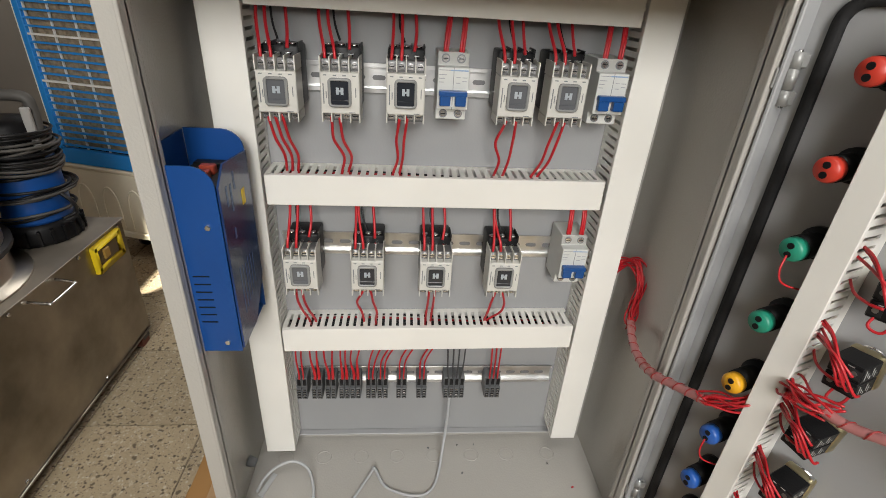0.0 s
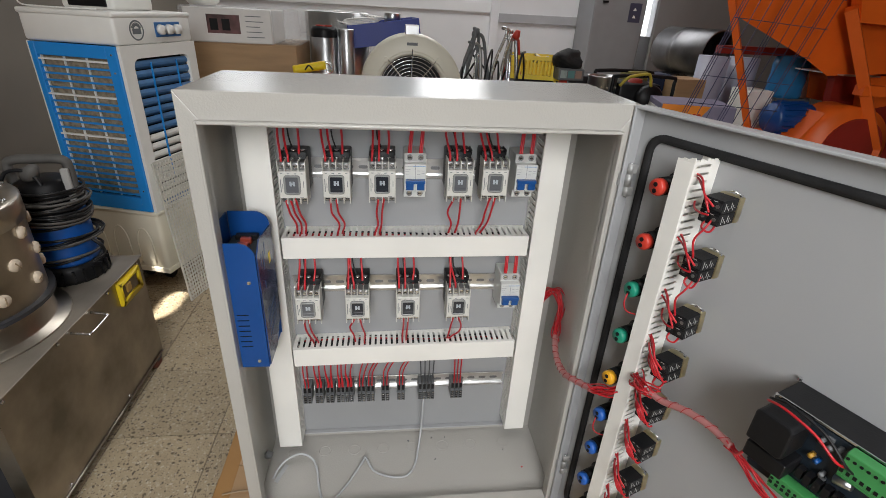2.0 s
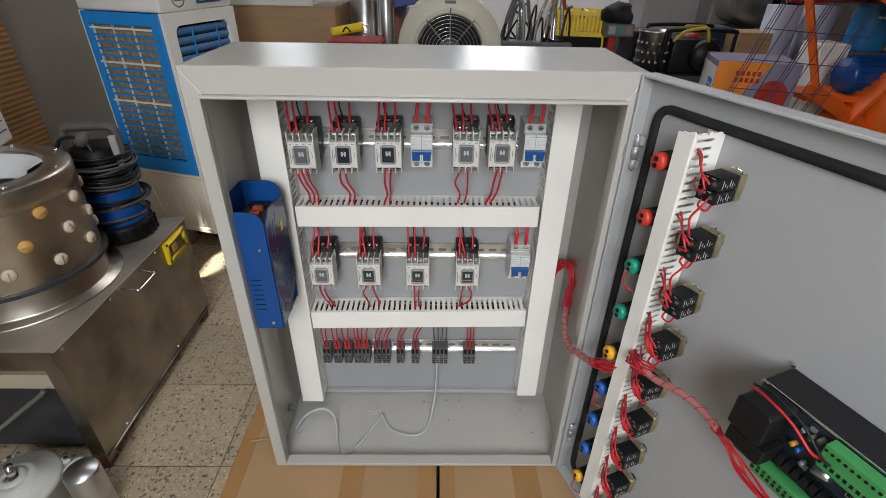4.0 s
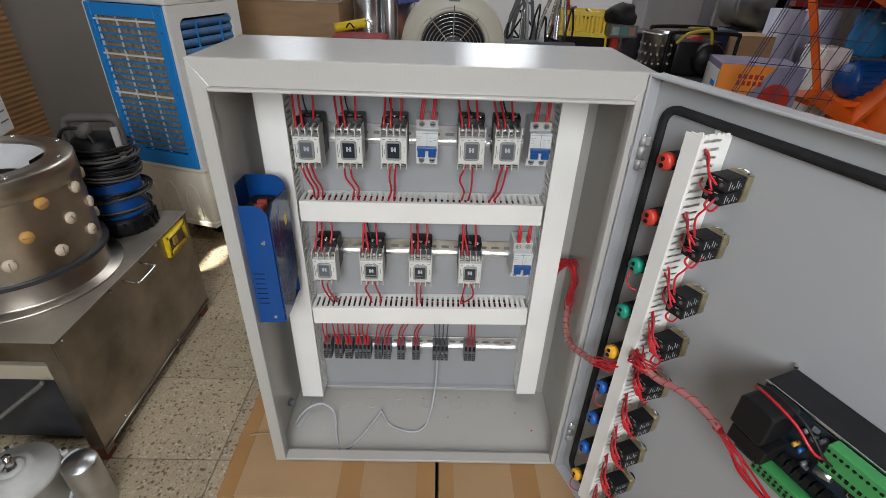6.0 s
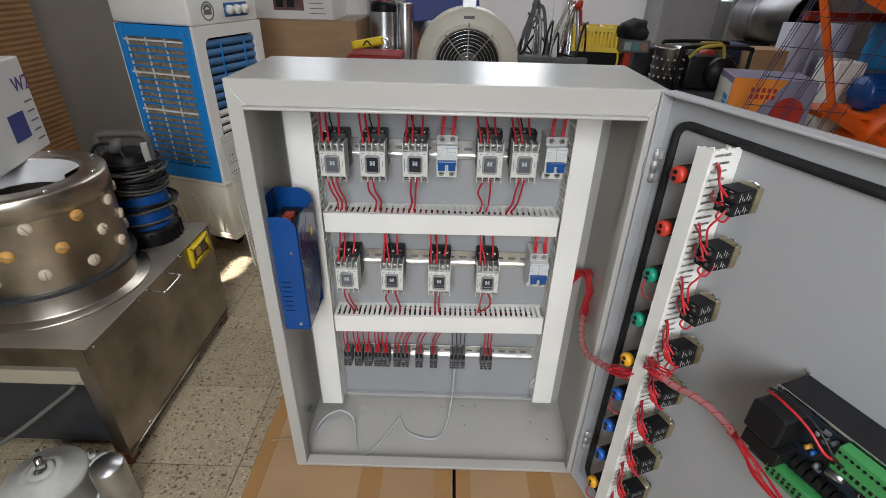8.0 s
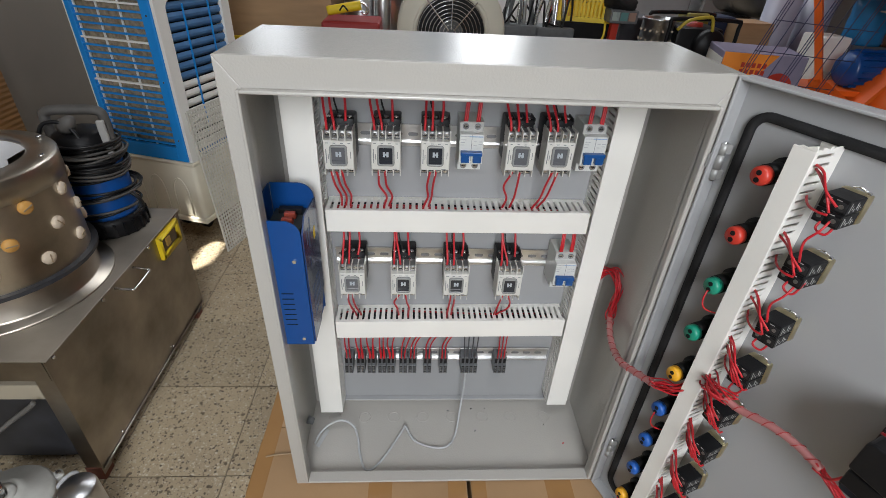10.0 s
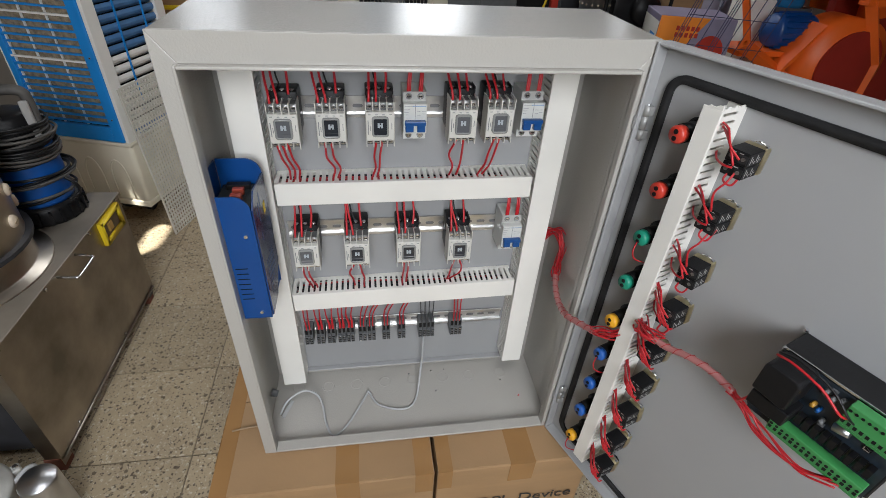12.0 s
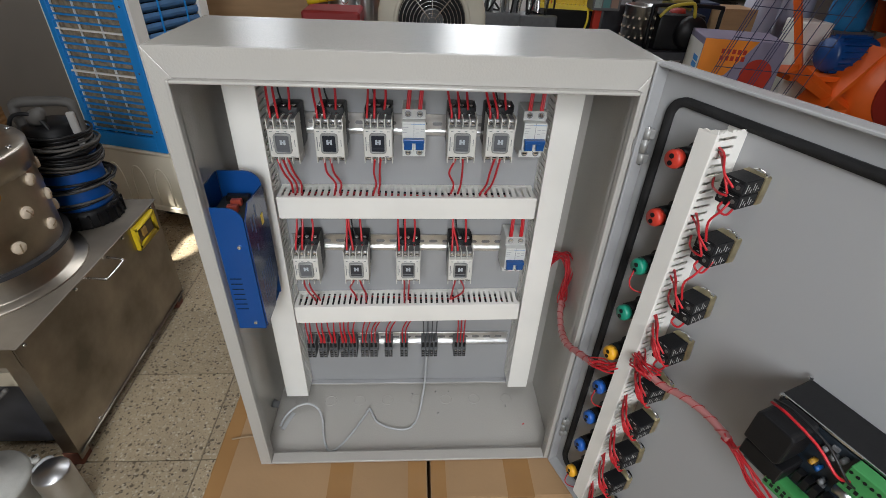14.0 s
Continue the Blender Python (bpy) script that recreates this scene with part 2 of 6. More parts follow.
wall_with_holes("wall_north", "white sandwich-panel far wall with two high windows", "y", Y1, 0.12, X0, X1, [(0.25, 1.75, 1.8, 2.55), (-1.6, -1.0, 1.8, 2.55), (3.19, 3.31, 1.03, 2.4)], WALLW)
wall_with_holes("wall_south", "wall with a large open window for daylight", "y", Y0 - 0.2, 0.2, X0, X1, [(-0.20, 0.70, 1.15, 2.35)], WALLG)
# unseen hole added high up, cut so the sun draws its patch on the floor
wall_with_holes("wall_west", "dull grey plastered side wall with an unseen hole added for the sun", "x", X0 - 0.06, 0.06, Y0 - 0.2, Y1 + 0.12, [(-0.206, 0.07, 2.786, 3.2)], WALLG)
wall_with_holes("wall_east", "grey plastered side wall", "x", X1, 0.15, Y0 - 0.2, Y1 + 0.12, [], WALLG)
solo("ceiling", bx(X0 - 0.15, X1 + 0.15, Y0 - 0.2, Y1 + 0.12, H, H + 0.1), CEIL, "pale sheet ceiling of the workshop", "ceiling", kind="structure")

SKYLIT = bpy.data.materials.new("bright_daylight")
SKYLIT.use_nodes = True
SKYLIT.node_tree.nodes["Principled BSDF"].inputs["Emission Color"].default_value = (0.95, 0.98, 1.0, 1)
SKYLIT.node_tree.nodes["Principled BSDF"].inputs["Emission Strength"].default_value = 1.0
solo("backdrop", bx(2.9, 3.7, Y1 + 0.6, Y1 + 0.62, 0.5, 3.0), SKYLIT, "bright daylight behind the gap in the far wall", "backdrop", kind="structure")

# ---- the enclosure ----
W, HT, D, BASE = 0.6, 0.798, 0.202, 0.3
enclosure = thing("electrical_enclosure", "grey powder-coated steel control cabinet with its door open", "control cabinet", pose(0, 0, BASE))
T = 0.004
part("back_panel", bx(T, W - T, D - T, D, 0, HT - T), POWDER, enclosure)
part("side_panel", bx(0, T, 0.004, D, 0, HT - T), POWDER, enclosure)
part("side_panel", bx(W - T, W, 0.004, D, 0, HT - T), POWDER, enclosure)
part("bottom_panel", bx(T, W - T, 0.004, D - T, 0, T), POWDER, enclosure)
part("top_panel", bx(0, W, 0.004, D, HT - T, HT, bevel=0.0015), POWDER, enclosure)


def mitred(x0, x1, z0, z1, w, wt, wb, y0, y1, side):
    bm = bmesh.new()
    o = {"top": [(x0, z1), (x1, z1), (x1 - w, z1 - wt), (x0 + w, z1 - wt)], "bottom": [(x0, z0), (x0 + w, z0 + wb), (x1 - w, z0 + wb), (x1, z0)],
         "left": [(x0, z0), (x0, z1), (x0 + w, z1 - wt), (x0 + w, z0 + wb)], "right": [(x1, z0), (x1 - w, z0 + wb), (x1 - w, z1 - wt), (x1, z1)]}[side]
    prism(bm, o, y0, y1)
    bmesh.ops.bevel(bm, geom=list(bm.edges), offset=0.0009, segments=2, affect="EDGES", profile=0.5)
    return bm


for side in ("top", "bottom", "left", "right"):
    part("front_flange", mitred(0, W, 0, HT, 0.026, 0.035, 0.018, 0.0, 0.004, side), POWDER, enclosure)
for a in ((0.026, W - 0.026, 0.018, 0.022), (0.026, W - 0.026, HT - 0.039, HT - 0.035)):
    part("sealing_lip", bx(a[0], a[1], -0.011, 0.012, a[2], a[3], bevel=0.0015, seg=2), POWDER, enclosure)
for a in ((0.022, 0.026), (W - 0.026, W - 0.022)):
    part("sealing_lip", bx(a[0], a[1], -0.011, 0.012, 0.018, HT - 0.035, bevel=0.0015, seg=2), POWDER, enclosure)
plate = part("mounting_plate", bx(0.03, W - 0.03, 0.190, 0.193, 0.030, HT - 0.03), PLATE, enclosure, "pale grey painted mounting plate")
part("plate_fold", bx(0.03, W - 0.03, 0.178, 0.1898, 0.030, 0.0325, bevel=0.0008), PLATE, plate, "folded lower edge of the plate")
for k, x in enumerate((0.052, 0.118, 0.183, 0.247, 0.313, 0.382, 0.447, 0.523)):
    part("knockout", lathe(bmesh.new(), [(0.0118, T), (0.0122, T + 0.0007), (0.0134, T + 0.0007), (0.0138, T)], 28, Matrix.Translation((x, 0.152, 0))), POWDER, enclosure, smooth=40)

# ---- the door, swung open ----
DOOR = Matrix(((0.365, 0.931, 0, 0.606), (-0.931, 0.365, 0, 0.0), (0, 0, 1, BASE), (0, 0, 0, 1)))
DW = 0.565
door = part("door", bx(-0.004, DW, 0.0, 0.0025, 0.003, HT), DOORP, enclosure, "open grey sheet-steel door")
door.matrix_local = Matrix.Translation((0, 0, -BASE)) @ DOOR
for a in ((-0.004, 0.0, 0, HT), (DW - 0.004, DW, 0, HT)):
    part("door_edge", bx(a[0], a[1], -0.020, 0.0, a[2] + 0.003, a[3], bevel=0.001), DOORP, door)
for z in (0.003, HT - 0.004):
    part("door_edge", bx(0.0, DW - 0.004, -0.020, 0.0, z, z + 0.004, bevel=0.001), DOORP, door)


def ring_strip(x0, x1, z0, z1, r, w, y0, y1, seg=8):
    bm = bmesh.new()
    loops = []
    for off, y in ((0, y1), (0.0, y0), (w, y0), (w, y1)):
        lp = []
        for cx, cz, a in ((x1 - r, z1 - r, 0), (x0 + r, z1 - r, 90), (x0 + r, z0 + r, 180), (x1 - r, z0 + r, 270)):
            for k in range(seg + 1):
                an = radians(a + 90 * k / seg)
                lp.append(bm.verts.new((cx + (r - off) * math.cos(an), y, cz + (r - off) * math.sin(an))))
        loops.append(lp)
    n = len(loops[0])
    for a, b in zip(loops, loops[1:] + loops[:1]):
        for i in range(n):
            bm.faces.new((a[i], b[i], b[(i + 1) % n], a[(i + 1) % n]))
    return bm


part("gasket", ring_strip(0.016, DW - 0.016, 0.024, HT - 0.031, 0.026, 0.0105, -0.005, 0.0), RUBBER, door, "black foam rubber sealing strip", smooth=50)


def hinge(z):
    h = part("hinge", cy((0.5985, -0.0065, z - 0.009), (0.5985, -0.0065, z + 0.009), 0.0048, seg=14), HINGE, enclosure, "dull grey metal barrel hinge", smooth=40)
    for dz in (-0.0235, 0.0095):
        part("hinge_knuckle", cy((0.5985, -0.0065, z + dz), (0.5985, -0.0065, z + dz + 0.014), 0.0044, seg=14), HINGE, h, smooth=40)
        part("knuckle_tab", box(bmesh.new(), 0.5985, 0.6075, -0.0100, -0.003, z + dz + 0.001, z + dz + 0.013, bevel=0.001), HINGE, h)
    part("hinge_pin", cy((0.5985, -0.0065, z - 0.0255), (0.5985, -0.0065, z + 0.0255), 0.0022, seg=10), ZINC, h, smooth=40)
    part("hinge_leaf", bx(0.585, 0.5985, -0.0035, -0.001, z - 0.009, z + 0.009, bevel=0.0006), HINGE, h)


for z in (0.695, 0.115):
    hinge(z)


# ---- wiring ducts ----
def duct(name_label, m, length, width, depth, pitch=0.0107, slot=0.0041, both=True, lip=0.008, back=0.010):
    """Length along x, cover facing -y at -depth, slotted sides facing +z and -z."""
    d = thing("wiring_duct", name_label, "wiring duct", m, "wiring ducts of the control cabinet")
    part("cover", box(bmesh.new(), 0, length, -depth, -depth + 0.002, 0, width, bevel=0.0007), DUCT, d)
    part("base", bx(0, length, -0.002, 0, 0.001, width - 0.001), DUCT, d)
    for z in ((0.0003,) if not both else (0.0003, width - 0.002)):
        bm = bmesh.new()
        z1 = z + 0.0017
        box(bm, 0, length, -depth + 0.002, -depth + lip, z, z1)
        box(bm, 0, length, -back, -0.002, z, z1)
        n = int(length / pitch)
        for i in range(n + 1):
            a = i * pitch
            box(bm, a, min(length, a + pitch - slot), -depth + lip, -back, z, z1)
        part("slotted_side", bm, DUCT, d)
    return d


DY, PY = 0.138, 0.190
DEP = PY - DY
duct("cream plastic slotted wiring duct below the upper contactor row", pose(0.0772, PY, 0.7955, 0, -0.5), 0.4365, 0.0405, DEP)
duct("cream plastic slotted wiring duct below the lower contactor row", pose(0.0764, PY, 0.5565, 0, -1.1), 0.4385, 0.0405, DEP)
duct("cream plastic slotted wiring duct along the top", pose(0.0772, PY, 1.024), 0.4365, 0.04, DEP)
UPL = Matrix(((0, 0, -1, 0), (0, 1, 0, 0), (1, 0, 0, 0), (0, 0, 0, 1)))
duct("cream plastic slotted wiring duct standing beside the blue driver", Matrix.Translation((0.074, PY, 0.338)) @ UPL, 0.725, 0.047, DEP)
duct("cream plastic slotted wiring duct standing beside the cable bundle", Matrix.Translation((0.561, PY, 0.360)) @ UPL, 0.703, 0.043, DEP)
UPD = DOOR @ Matrix.Translation((0.122, 0, 0.07)) @ UPL
door_duct = duct("cream slotted wiring duct with torn end on the open door", UPD, 0.687, 0.024, 0.047, both=False, pitch=0.0099, slot=0.0036, lip=0.005, back=0.016)
# the broken-off upper end: ragged shreds of the side walls and a chipped cover
torn = random.Random(14)
for k in range(7):
    y = -0.044 + 0.0062 * k
    h = torn.uniform(0.001, 0.004)
    part("torn_edge", prism(bmesh.new(), [(0.687, 0.0003), (0.687 + h, 0.0003), (0.687 + h * 0.4, 0.002), (0.687, 0.002)], y, y + torn.uniform(0.003, 0.006)), DUCT, door_duct)
part("torn_edge", prism(bmesh.new(), [(0.687, 0.0), (0.692, 0.001), (0.691, 0.006), (0.6885, 0.010), (0.689, 0.016), (0.687, 0.019)], -0.047, -0.0452), DUCT, door_duct)
part("inner_wall", bx(0, 0.68, -0.040, -0.002, 0.0222, 0.0238), DUCT, door_duct)


# ---- devices on the mounting plate ----
SLOTG = material("rail_slot_grey", (0.16, 0.16, 0.165), 0.5)


def rail(z, x0, x1):
    r = thing("din_rail", "slotted zinc-plated mounting rail screwed to the plate", "mounting rail", pose(0, PY, z), "mounting rails")
    part("web", bx(x0, x1, -0.0022, -0.0008, -0.0125, 0.0125), RAILM, r)
    for s in (-1, 1):
        part("flange", bx(x0, x1, -0.0075, -0.0022, s * 0.0125 - 0.0006, s * 0.0125 + 0.0006), RAILM, r)
        a, b = sorted((s * 0.0125, s * 0.0175))
        part("flange", bx(x0, x1, -0.0082, -0.0075, a, b, bevel=0.0003), RAILM, r)
    x = x0 + 0.012
    while x < x1 - 0.012:
        o = [(x + 0.0065 * c + (0.005 if c > 0 else -0.005 if c < 0 else 0), 0.003 * sn) for c, sn in ((0, 1), (0.25, 0.9), (0.5, 0), (0.25, -0.9), (0, -1), (-0.25, -0.9), (-0.5, 0), (-0.25, 0.9))]
        part("slot", prism(bmesh.new(), o, -0.0026, -0.0021), SLOTG, r)
        x += 0.025


rail(0.949, 0.08, 0.51)
rail(0.720, 0.08, 0.51)
rail(0.470, 0.08, 0.512)


def contactor(dark):
    CLAMPM = material("dull_clamp", (0.30, 0.30, 0.30), 0.36, 0.9, vary=0.3, scale=80)
    c = thing("contactor", "white and black contactor clipped to a mounting rail", "contactor", None, "contactors")
    hw = 0.0225
    part("rear_body", box(bmesh.new(), -hw + 0.0005, hw - 0.0005, -0.046, -0.004, -0.030, 0.047, bevel=0.003, seg=2), BLACK, c, "black rear body", smooth=40)
    for x in (-0.0155, -0.0005, 0.0145):
        part("rear_terminal", cy((x, -0.040, 0.047), (x, -0.040, 0.0495), 0.0042, seg=10), ZINC, c, smooth=40)
        part("rear_wall_rib", bx(x + 0.0062, x + 0.0078, -0.0462, -0.020, 0.040, 0.0505), BLACK, c)
    part("front_body", box(bmesh.new(), -hw, hw, -0.075, -0.040, -0.031, 0.020, bevel=0.0012), WHITEP, c, "white front body")
    for s in (1, -1):
        z0, z1 = (0.020, 0.038) if s > 0 else (-0.042, -0.031)
        # bay block coloured dark for the shade between the white barriers
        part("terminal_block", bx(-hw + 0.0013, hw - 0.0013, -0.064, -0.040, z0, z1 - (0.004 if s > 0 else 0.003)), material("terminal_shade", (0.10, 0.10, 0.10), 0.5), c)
        for k in range(5):
            x = -hw + 0.0006 + k * (2 * hw - 0.0012) / 4
            part("barrier", bx(x - 0.0007, x + 0.0007, -0.0745, -0.040, z0, z1), WHITEP, c)
        for k in range(4):
            x = -hw + 0.006 + k * 0.011
            zc = 0.0275 if s > 0 else -0.0352
            sc = part("screw", cy((x, -0.064, zc), (x, -0.0675, zc), 0.0036, seg=10), ZINC, c)
            part("clamp", bx(x - 0.0042, x + 0.0042, -0.0648, -0.0640, zc - 0.0045, zc + 0.0055), CLAMPM, c)
            part("screw_slot", bx(x - 0.003, x + 0.003, -0.0679, -0.0676, zc - 0.0006, zc + 0.0006), BLACK, sc)
    for x in (-0.012, 0.0, 0.012):
        part("tab", bx(x - 0.003, x + 0.003, -0.056, -0.042, 0.0385, 0.0395), ZINC, c)
    FRAMEP = material("window_frame_plastic", (0.26, 0.265, 0.26), 0.2, vary=0.05)
    part("window_rim", ring_strip(-0.0132, 0.0132, -0.0218, 0.0134, 0.0048, 0.0030, -0.0796, -0.0750, 4), FRAMEP, c, smooth=40)
    part("actuator", bx(-0.0105, 0.0105, -0.0766, -0.0751, -0.0192, 0.0107, bevel=0.0005), dark, c)
    part("actuator_step", bx(-0.0105, 0.0105, -0.0780, -0.0767, -0.0192, -0.0135, bevel=0.0005), dark, c)
    bm = bmesh.new()
    prism(bm, [(p * 0.68, q * 0.70 + 0.0030) for p, q in ((-0.0062, -0.0135), (-0.0014, -0.0135), (-0.0014, -0.0093), (0.0014, -0.0093), (0.0014, -0.0135), (0.0062, -0.0135), (0.0062, -0.0015), (0.0014, -0.0015), (0.0014, -0.0062), (-0.0014, -0.0062), (-0.0014, -0.0015), (-0.0062, -0.0015))], -0.0776, -0.0767)
    part("mark", bm, material("pale_blue_mark", (0.36, 0.40, 0.44), 0.3), c)
    bm = bmesh.new()
    for k in range(4):
        x = -0.0165 + k * 0.011
        box(bm, x - 0.002, x + 0.002, -0.0753, -0.0751, 0.0155, 0.0168)
    box(bm, -0.0195, -0.0182, -0.0753, -0.0751, -0.019, 0.006)
    box(bm, -0.0163, -0.0153, -0.0753, -0.0751, -0.012, -0.003)
    box(bm, 0.0175, 0.0185, -0.0753, -0.0751, -0.010, 0.002)
    box(bm, 0.010, 0.017, -0.0753, -0.0751, -0.0295, -0.0285)
    part("print", bm, INK, c)
    return c


ACT_DARK = material("actuator_dark", (0.022, 0.025, 0.032), 0.14, coat=0.4)
# same dark actuator, painted greyer for the reflection in its window
ACT_REFLECTION = material("actuator_reflection", (0.11, 0.115, 0.125), 0.14, coat=0.5)
con_a, con_b = contactor(ACT_DARK), contactor(ACT_REFLECTION)
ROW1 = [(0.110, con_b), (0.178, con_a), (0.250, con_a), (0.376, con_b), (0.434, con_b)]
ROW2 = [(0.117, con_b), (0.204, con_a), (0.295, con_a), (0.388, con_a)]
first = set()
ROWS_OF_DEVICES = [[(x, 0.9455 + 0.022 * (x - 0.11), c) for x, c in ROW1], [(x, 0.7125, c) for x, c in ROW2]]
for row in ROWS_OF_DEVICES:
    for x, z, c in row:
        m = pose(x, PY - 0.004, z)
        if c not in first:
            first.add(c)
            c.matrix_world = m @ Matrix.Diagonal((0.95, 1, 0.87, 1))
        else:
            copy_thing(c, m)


def breaker():
    b = thing("circuit_breaker", "white two-pole miniature circuit breaker with blue toggles", "circuit breaker", None, "circuit breakers")
    bm = bmesh.new()
    prof = [(-0.006, -0.040), (-0.052, -0.040), (-0.052, -0.026), (-0.066, -0.0255), (-0.066, 0.0205), (-0.052, 0.021), (-0.052, 0.035), (-0.006, 0.035)]
    a = [bm.verts.new((-0.0178, y, z)) for y, z in prof]
    c = [bm.verts.new((0.0178, y, z)) for y, z in prof]
    bm.faces.new(a)
    bm.faces.new(c[::-1])
    for i in range(len(a)):
        j = (i + 1) % len(a)
        bm.faces.new((a[i], c[i], c[j], a[j]))
    bmesh.ops.recalc_face_normals(bm, faces=bm.faces)
    bmesh.ops.bevel(bm, geom=list(bm.edges), offset=0.0007, segments=1, affect="EDGES")
    part("body", bm, MCBP, b)
    part("terminal_cover", box(bmesh.new(), -0.0176, 0.0176, -0.0525, -0.050, 0.0215, 0.0345, bevel=0.0004), material("breaker_grey", (0.40, 0.40, 0.38), 0.45), b)
    part("pole_gap", bx(-0.0003, 0.0003, -0.0663, -0.066, -0.0255, 0.0205), INK, b)
    for x in (-0.0089, 0.0089):
        for z in (0.0285, -0.033):
            s = part("screw", cy((x, -0.0522, z), (x, -0.0536, z), 0.0036, seg=12), ZINC, b)
            part("screw_well", lathe(bmesh.new(), [(0.0038, 0.0), (0.0050, 0.0), (0.0050, 0.0008), (0.0038, 0.0008)], 14, pose(x, -0.0522, z, 90)), INK, b)
            part("screw_slot", bx(x - 0.0028, x + 0.0028, -0.0539, -0.0537, z - 0.0005, z + 0.0005, m=None), BLACK, s)
        part("toggle", box(bmesh.new(), x - 0.0062, x + 0.0062, -0.0745, -0.066, -0.0205, -0.008, bevel=0.001, seg=2), BLUEP, b, "blue toggle lever")
    part("toggle_bar", box(bmesh.new(), -0.0160, 0.0160, -0.0755, -0.066, -0.0095, -0.0035, bevel=0.001, seg=2), BLUEP, b)
    part("window_lip", bx(-0.0168, 0.0168, -0.0666, -0.0660, -0.0225, -0.0213), WHITEP, b)
    bm = bmesh.new()
    for k, (x0, x1, z) in enumerate(((-0.0165, -0.004, 0.0175), (-0.0165, -0.008, 0.0125), (-0.0165, -0.010, 0.0085), (-0.0165, -0.011, 0.0045), (0.003, 0.008, 0.010), (0.010, 0.0155, 0.010), (0.010, 0.0155, 0.006), (0.003, 0.008, 0.004))):
        box(bm, x0, x1, -0.0663, -0.0661, z - 0.0004, z + 0.0004)
    part("print", bm, material("faint_print", (0.30, 0.31, 0.33), 0.6), b)
    part("print_stripe", bx(-0.004, 0.0165, -0.0663, -0.0661, 0.0168, 0.0182), material("stripe_blue", (0.22, 0.32, 0.48), 0.5), b)
    return b


mcb = breaker()
mcb.matrix_world = pose(0.3035, PY, 0.953)
copy_thing(mcb, pose(0.489, PY, 0.955))
copy_thing(mcb, pose(0.487, PY, 0.726))


def terminal(poles):
    t = thing("terminal_block", "grey screwless terminal block on the lowest rail", "terminal block", None, "terminal blocks")
    for k in range(poles):
        x = (k - (poles - 1) / 2) * 0.0088
        b = part("terminal_body", box(bmesh.new(), x - 0.0041, x + 0.0041, -0.034, -0.004, -0.024, 0.016, bevel=0.0008), GREYP, t)
        part("terminal_foot", box(bmesh.new(), x - 0.0040, x + 0.0040, -0.039, -0.034, -0.024, -0.002, bevel=0.0006), GREYP, b)
        for z in (-0.0205, -0.0150, -0.0095, -0.0045):
            part("wire_port", bx(x - 0.0026, x + 0.0026, -0.0394, -0.0390, z - 0.0017, z + 0.0017), BLACK, b)
            part("port_spring", bx(x - 0.0018, x + 0.0018, -0.0397, -0.0394, z - 0.0012, z - 0.0002), ZINC, b)
        part("release_slot", bx(x - 0.0026, x + 0.0026, -0.0344, -0.0340, 0.001, 0.014), BLACK, b)
    return t


t2, t4, t3 = terminal(2), terminal(4), terminal(3)
t2.matrix_world = pose(0.092, PY, 0.470)
TERM = [0.116, 0.138, 0.160, 0.178, 0.203, 0.222, 0.253, 0.286]
for x in TERM:
    copy_thing(t2, pose(x, PY, 0.470))
t4.matrix_world = pose(0.340, PY, 0.470)
t3.matrix_world = pose(0.405, PY, 0.470)


# ---- wires ----
def wires(label, lines, r=0.0016, mat=RED, group="", seg=6):
    for pts in lines:
        solo("wire", tb(pts, r, seg), mat, label, "wire", group=group, smooth=80)


rng = random.Random(4)
red_up, black_up, red_dn, red_t, blk_t = [], [], [], [], []
# bends of each pair below a device: sideways offsets at the clamp, two bends and the slot
BENDS = [[(-0.0150, -0.012, -0.006, -0.008), (-0.0070, -0.004, 0.002, -0.001), (0.0010, 0.004, 0.010, 0.006)],
         [(-0.0120, -0.012, -0.002, -0.007), (-0.0030, -0.001, 0.007, 0.001)],
         [(-0.0060, -0.010, -0.008, -0.014), (0.0030, -0.001, -0.002, -0.006)],
         [(-0.0060, -0.015, -0.006, -0.009), (0.0040, 0.006, 0.006, 0.003)],
         [(-0.0030, -0.007, -0.009, -0.017), (0.0050, 0.003, 0.000, -0.009)],
         [(-0.0100, -0.012, -0.009, -0.004), (-0.0020, -0.003, 0.000, 0.005)],
         [(-0.0050, -0.017, -0.012, -0.010), (0.0030, 0.006, 0.010, 0.008)],
         [(-0.0070, -0.007, -0.008, -0.008), (0.0010, 0.001, 0.000, 0.000)],
         [(-0.0060, -0.008, -0.009, -0.010), (0.0020, 0.012, 0.010, -0.006)]]
bends = iter(BENDS)
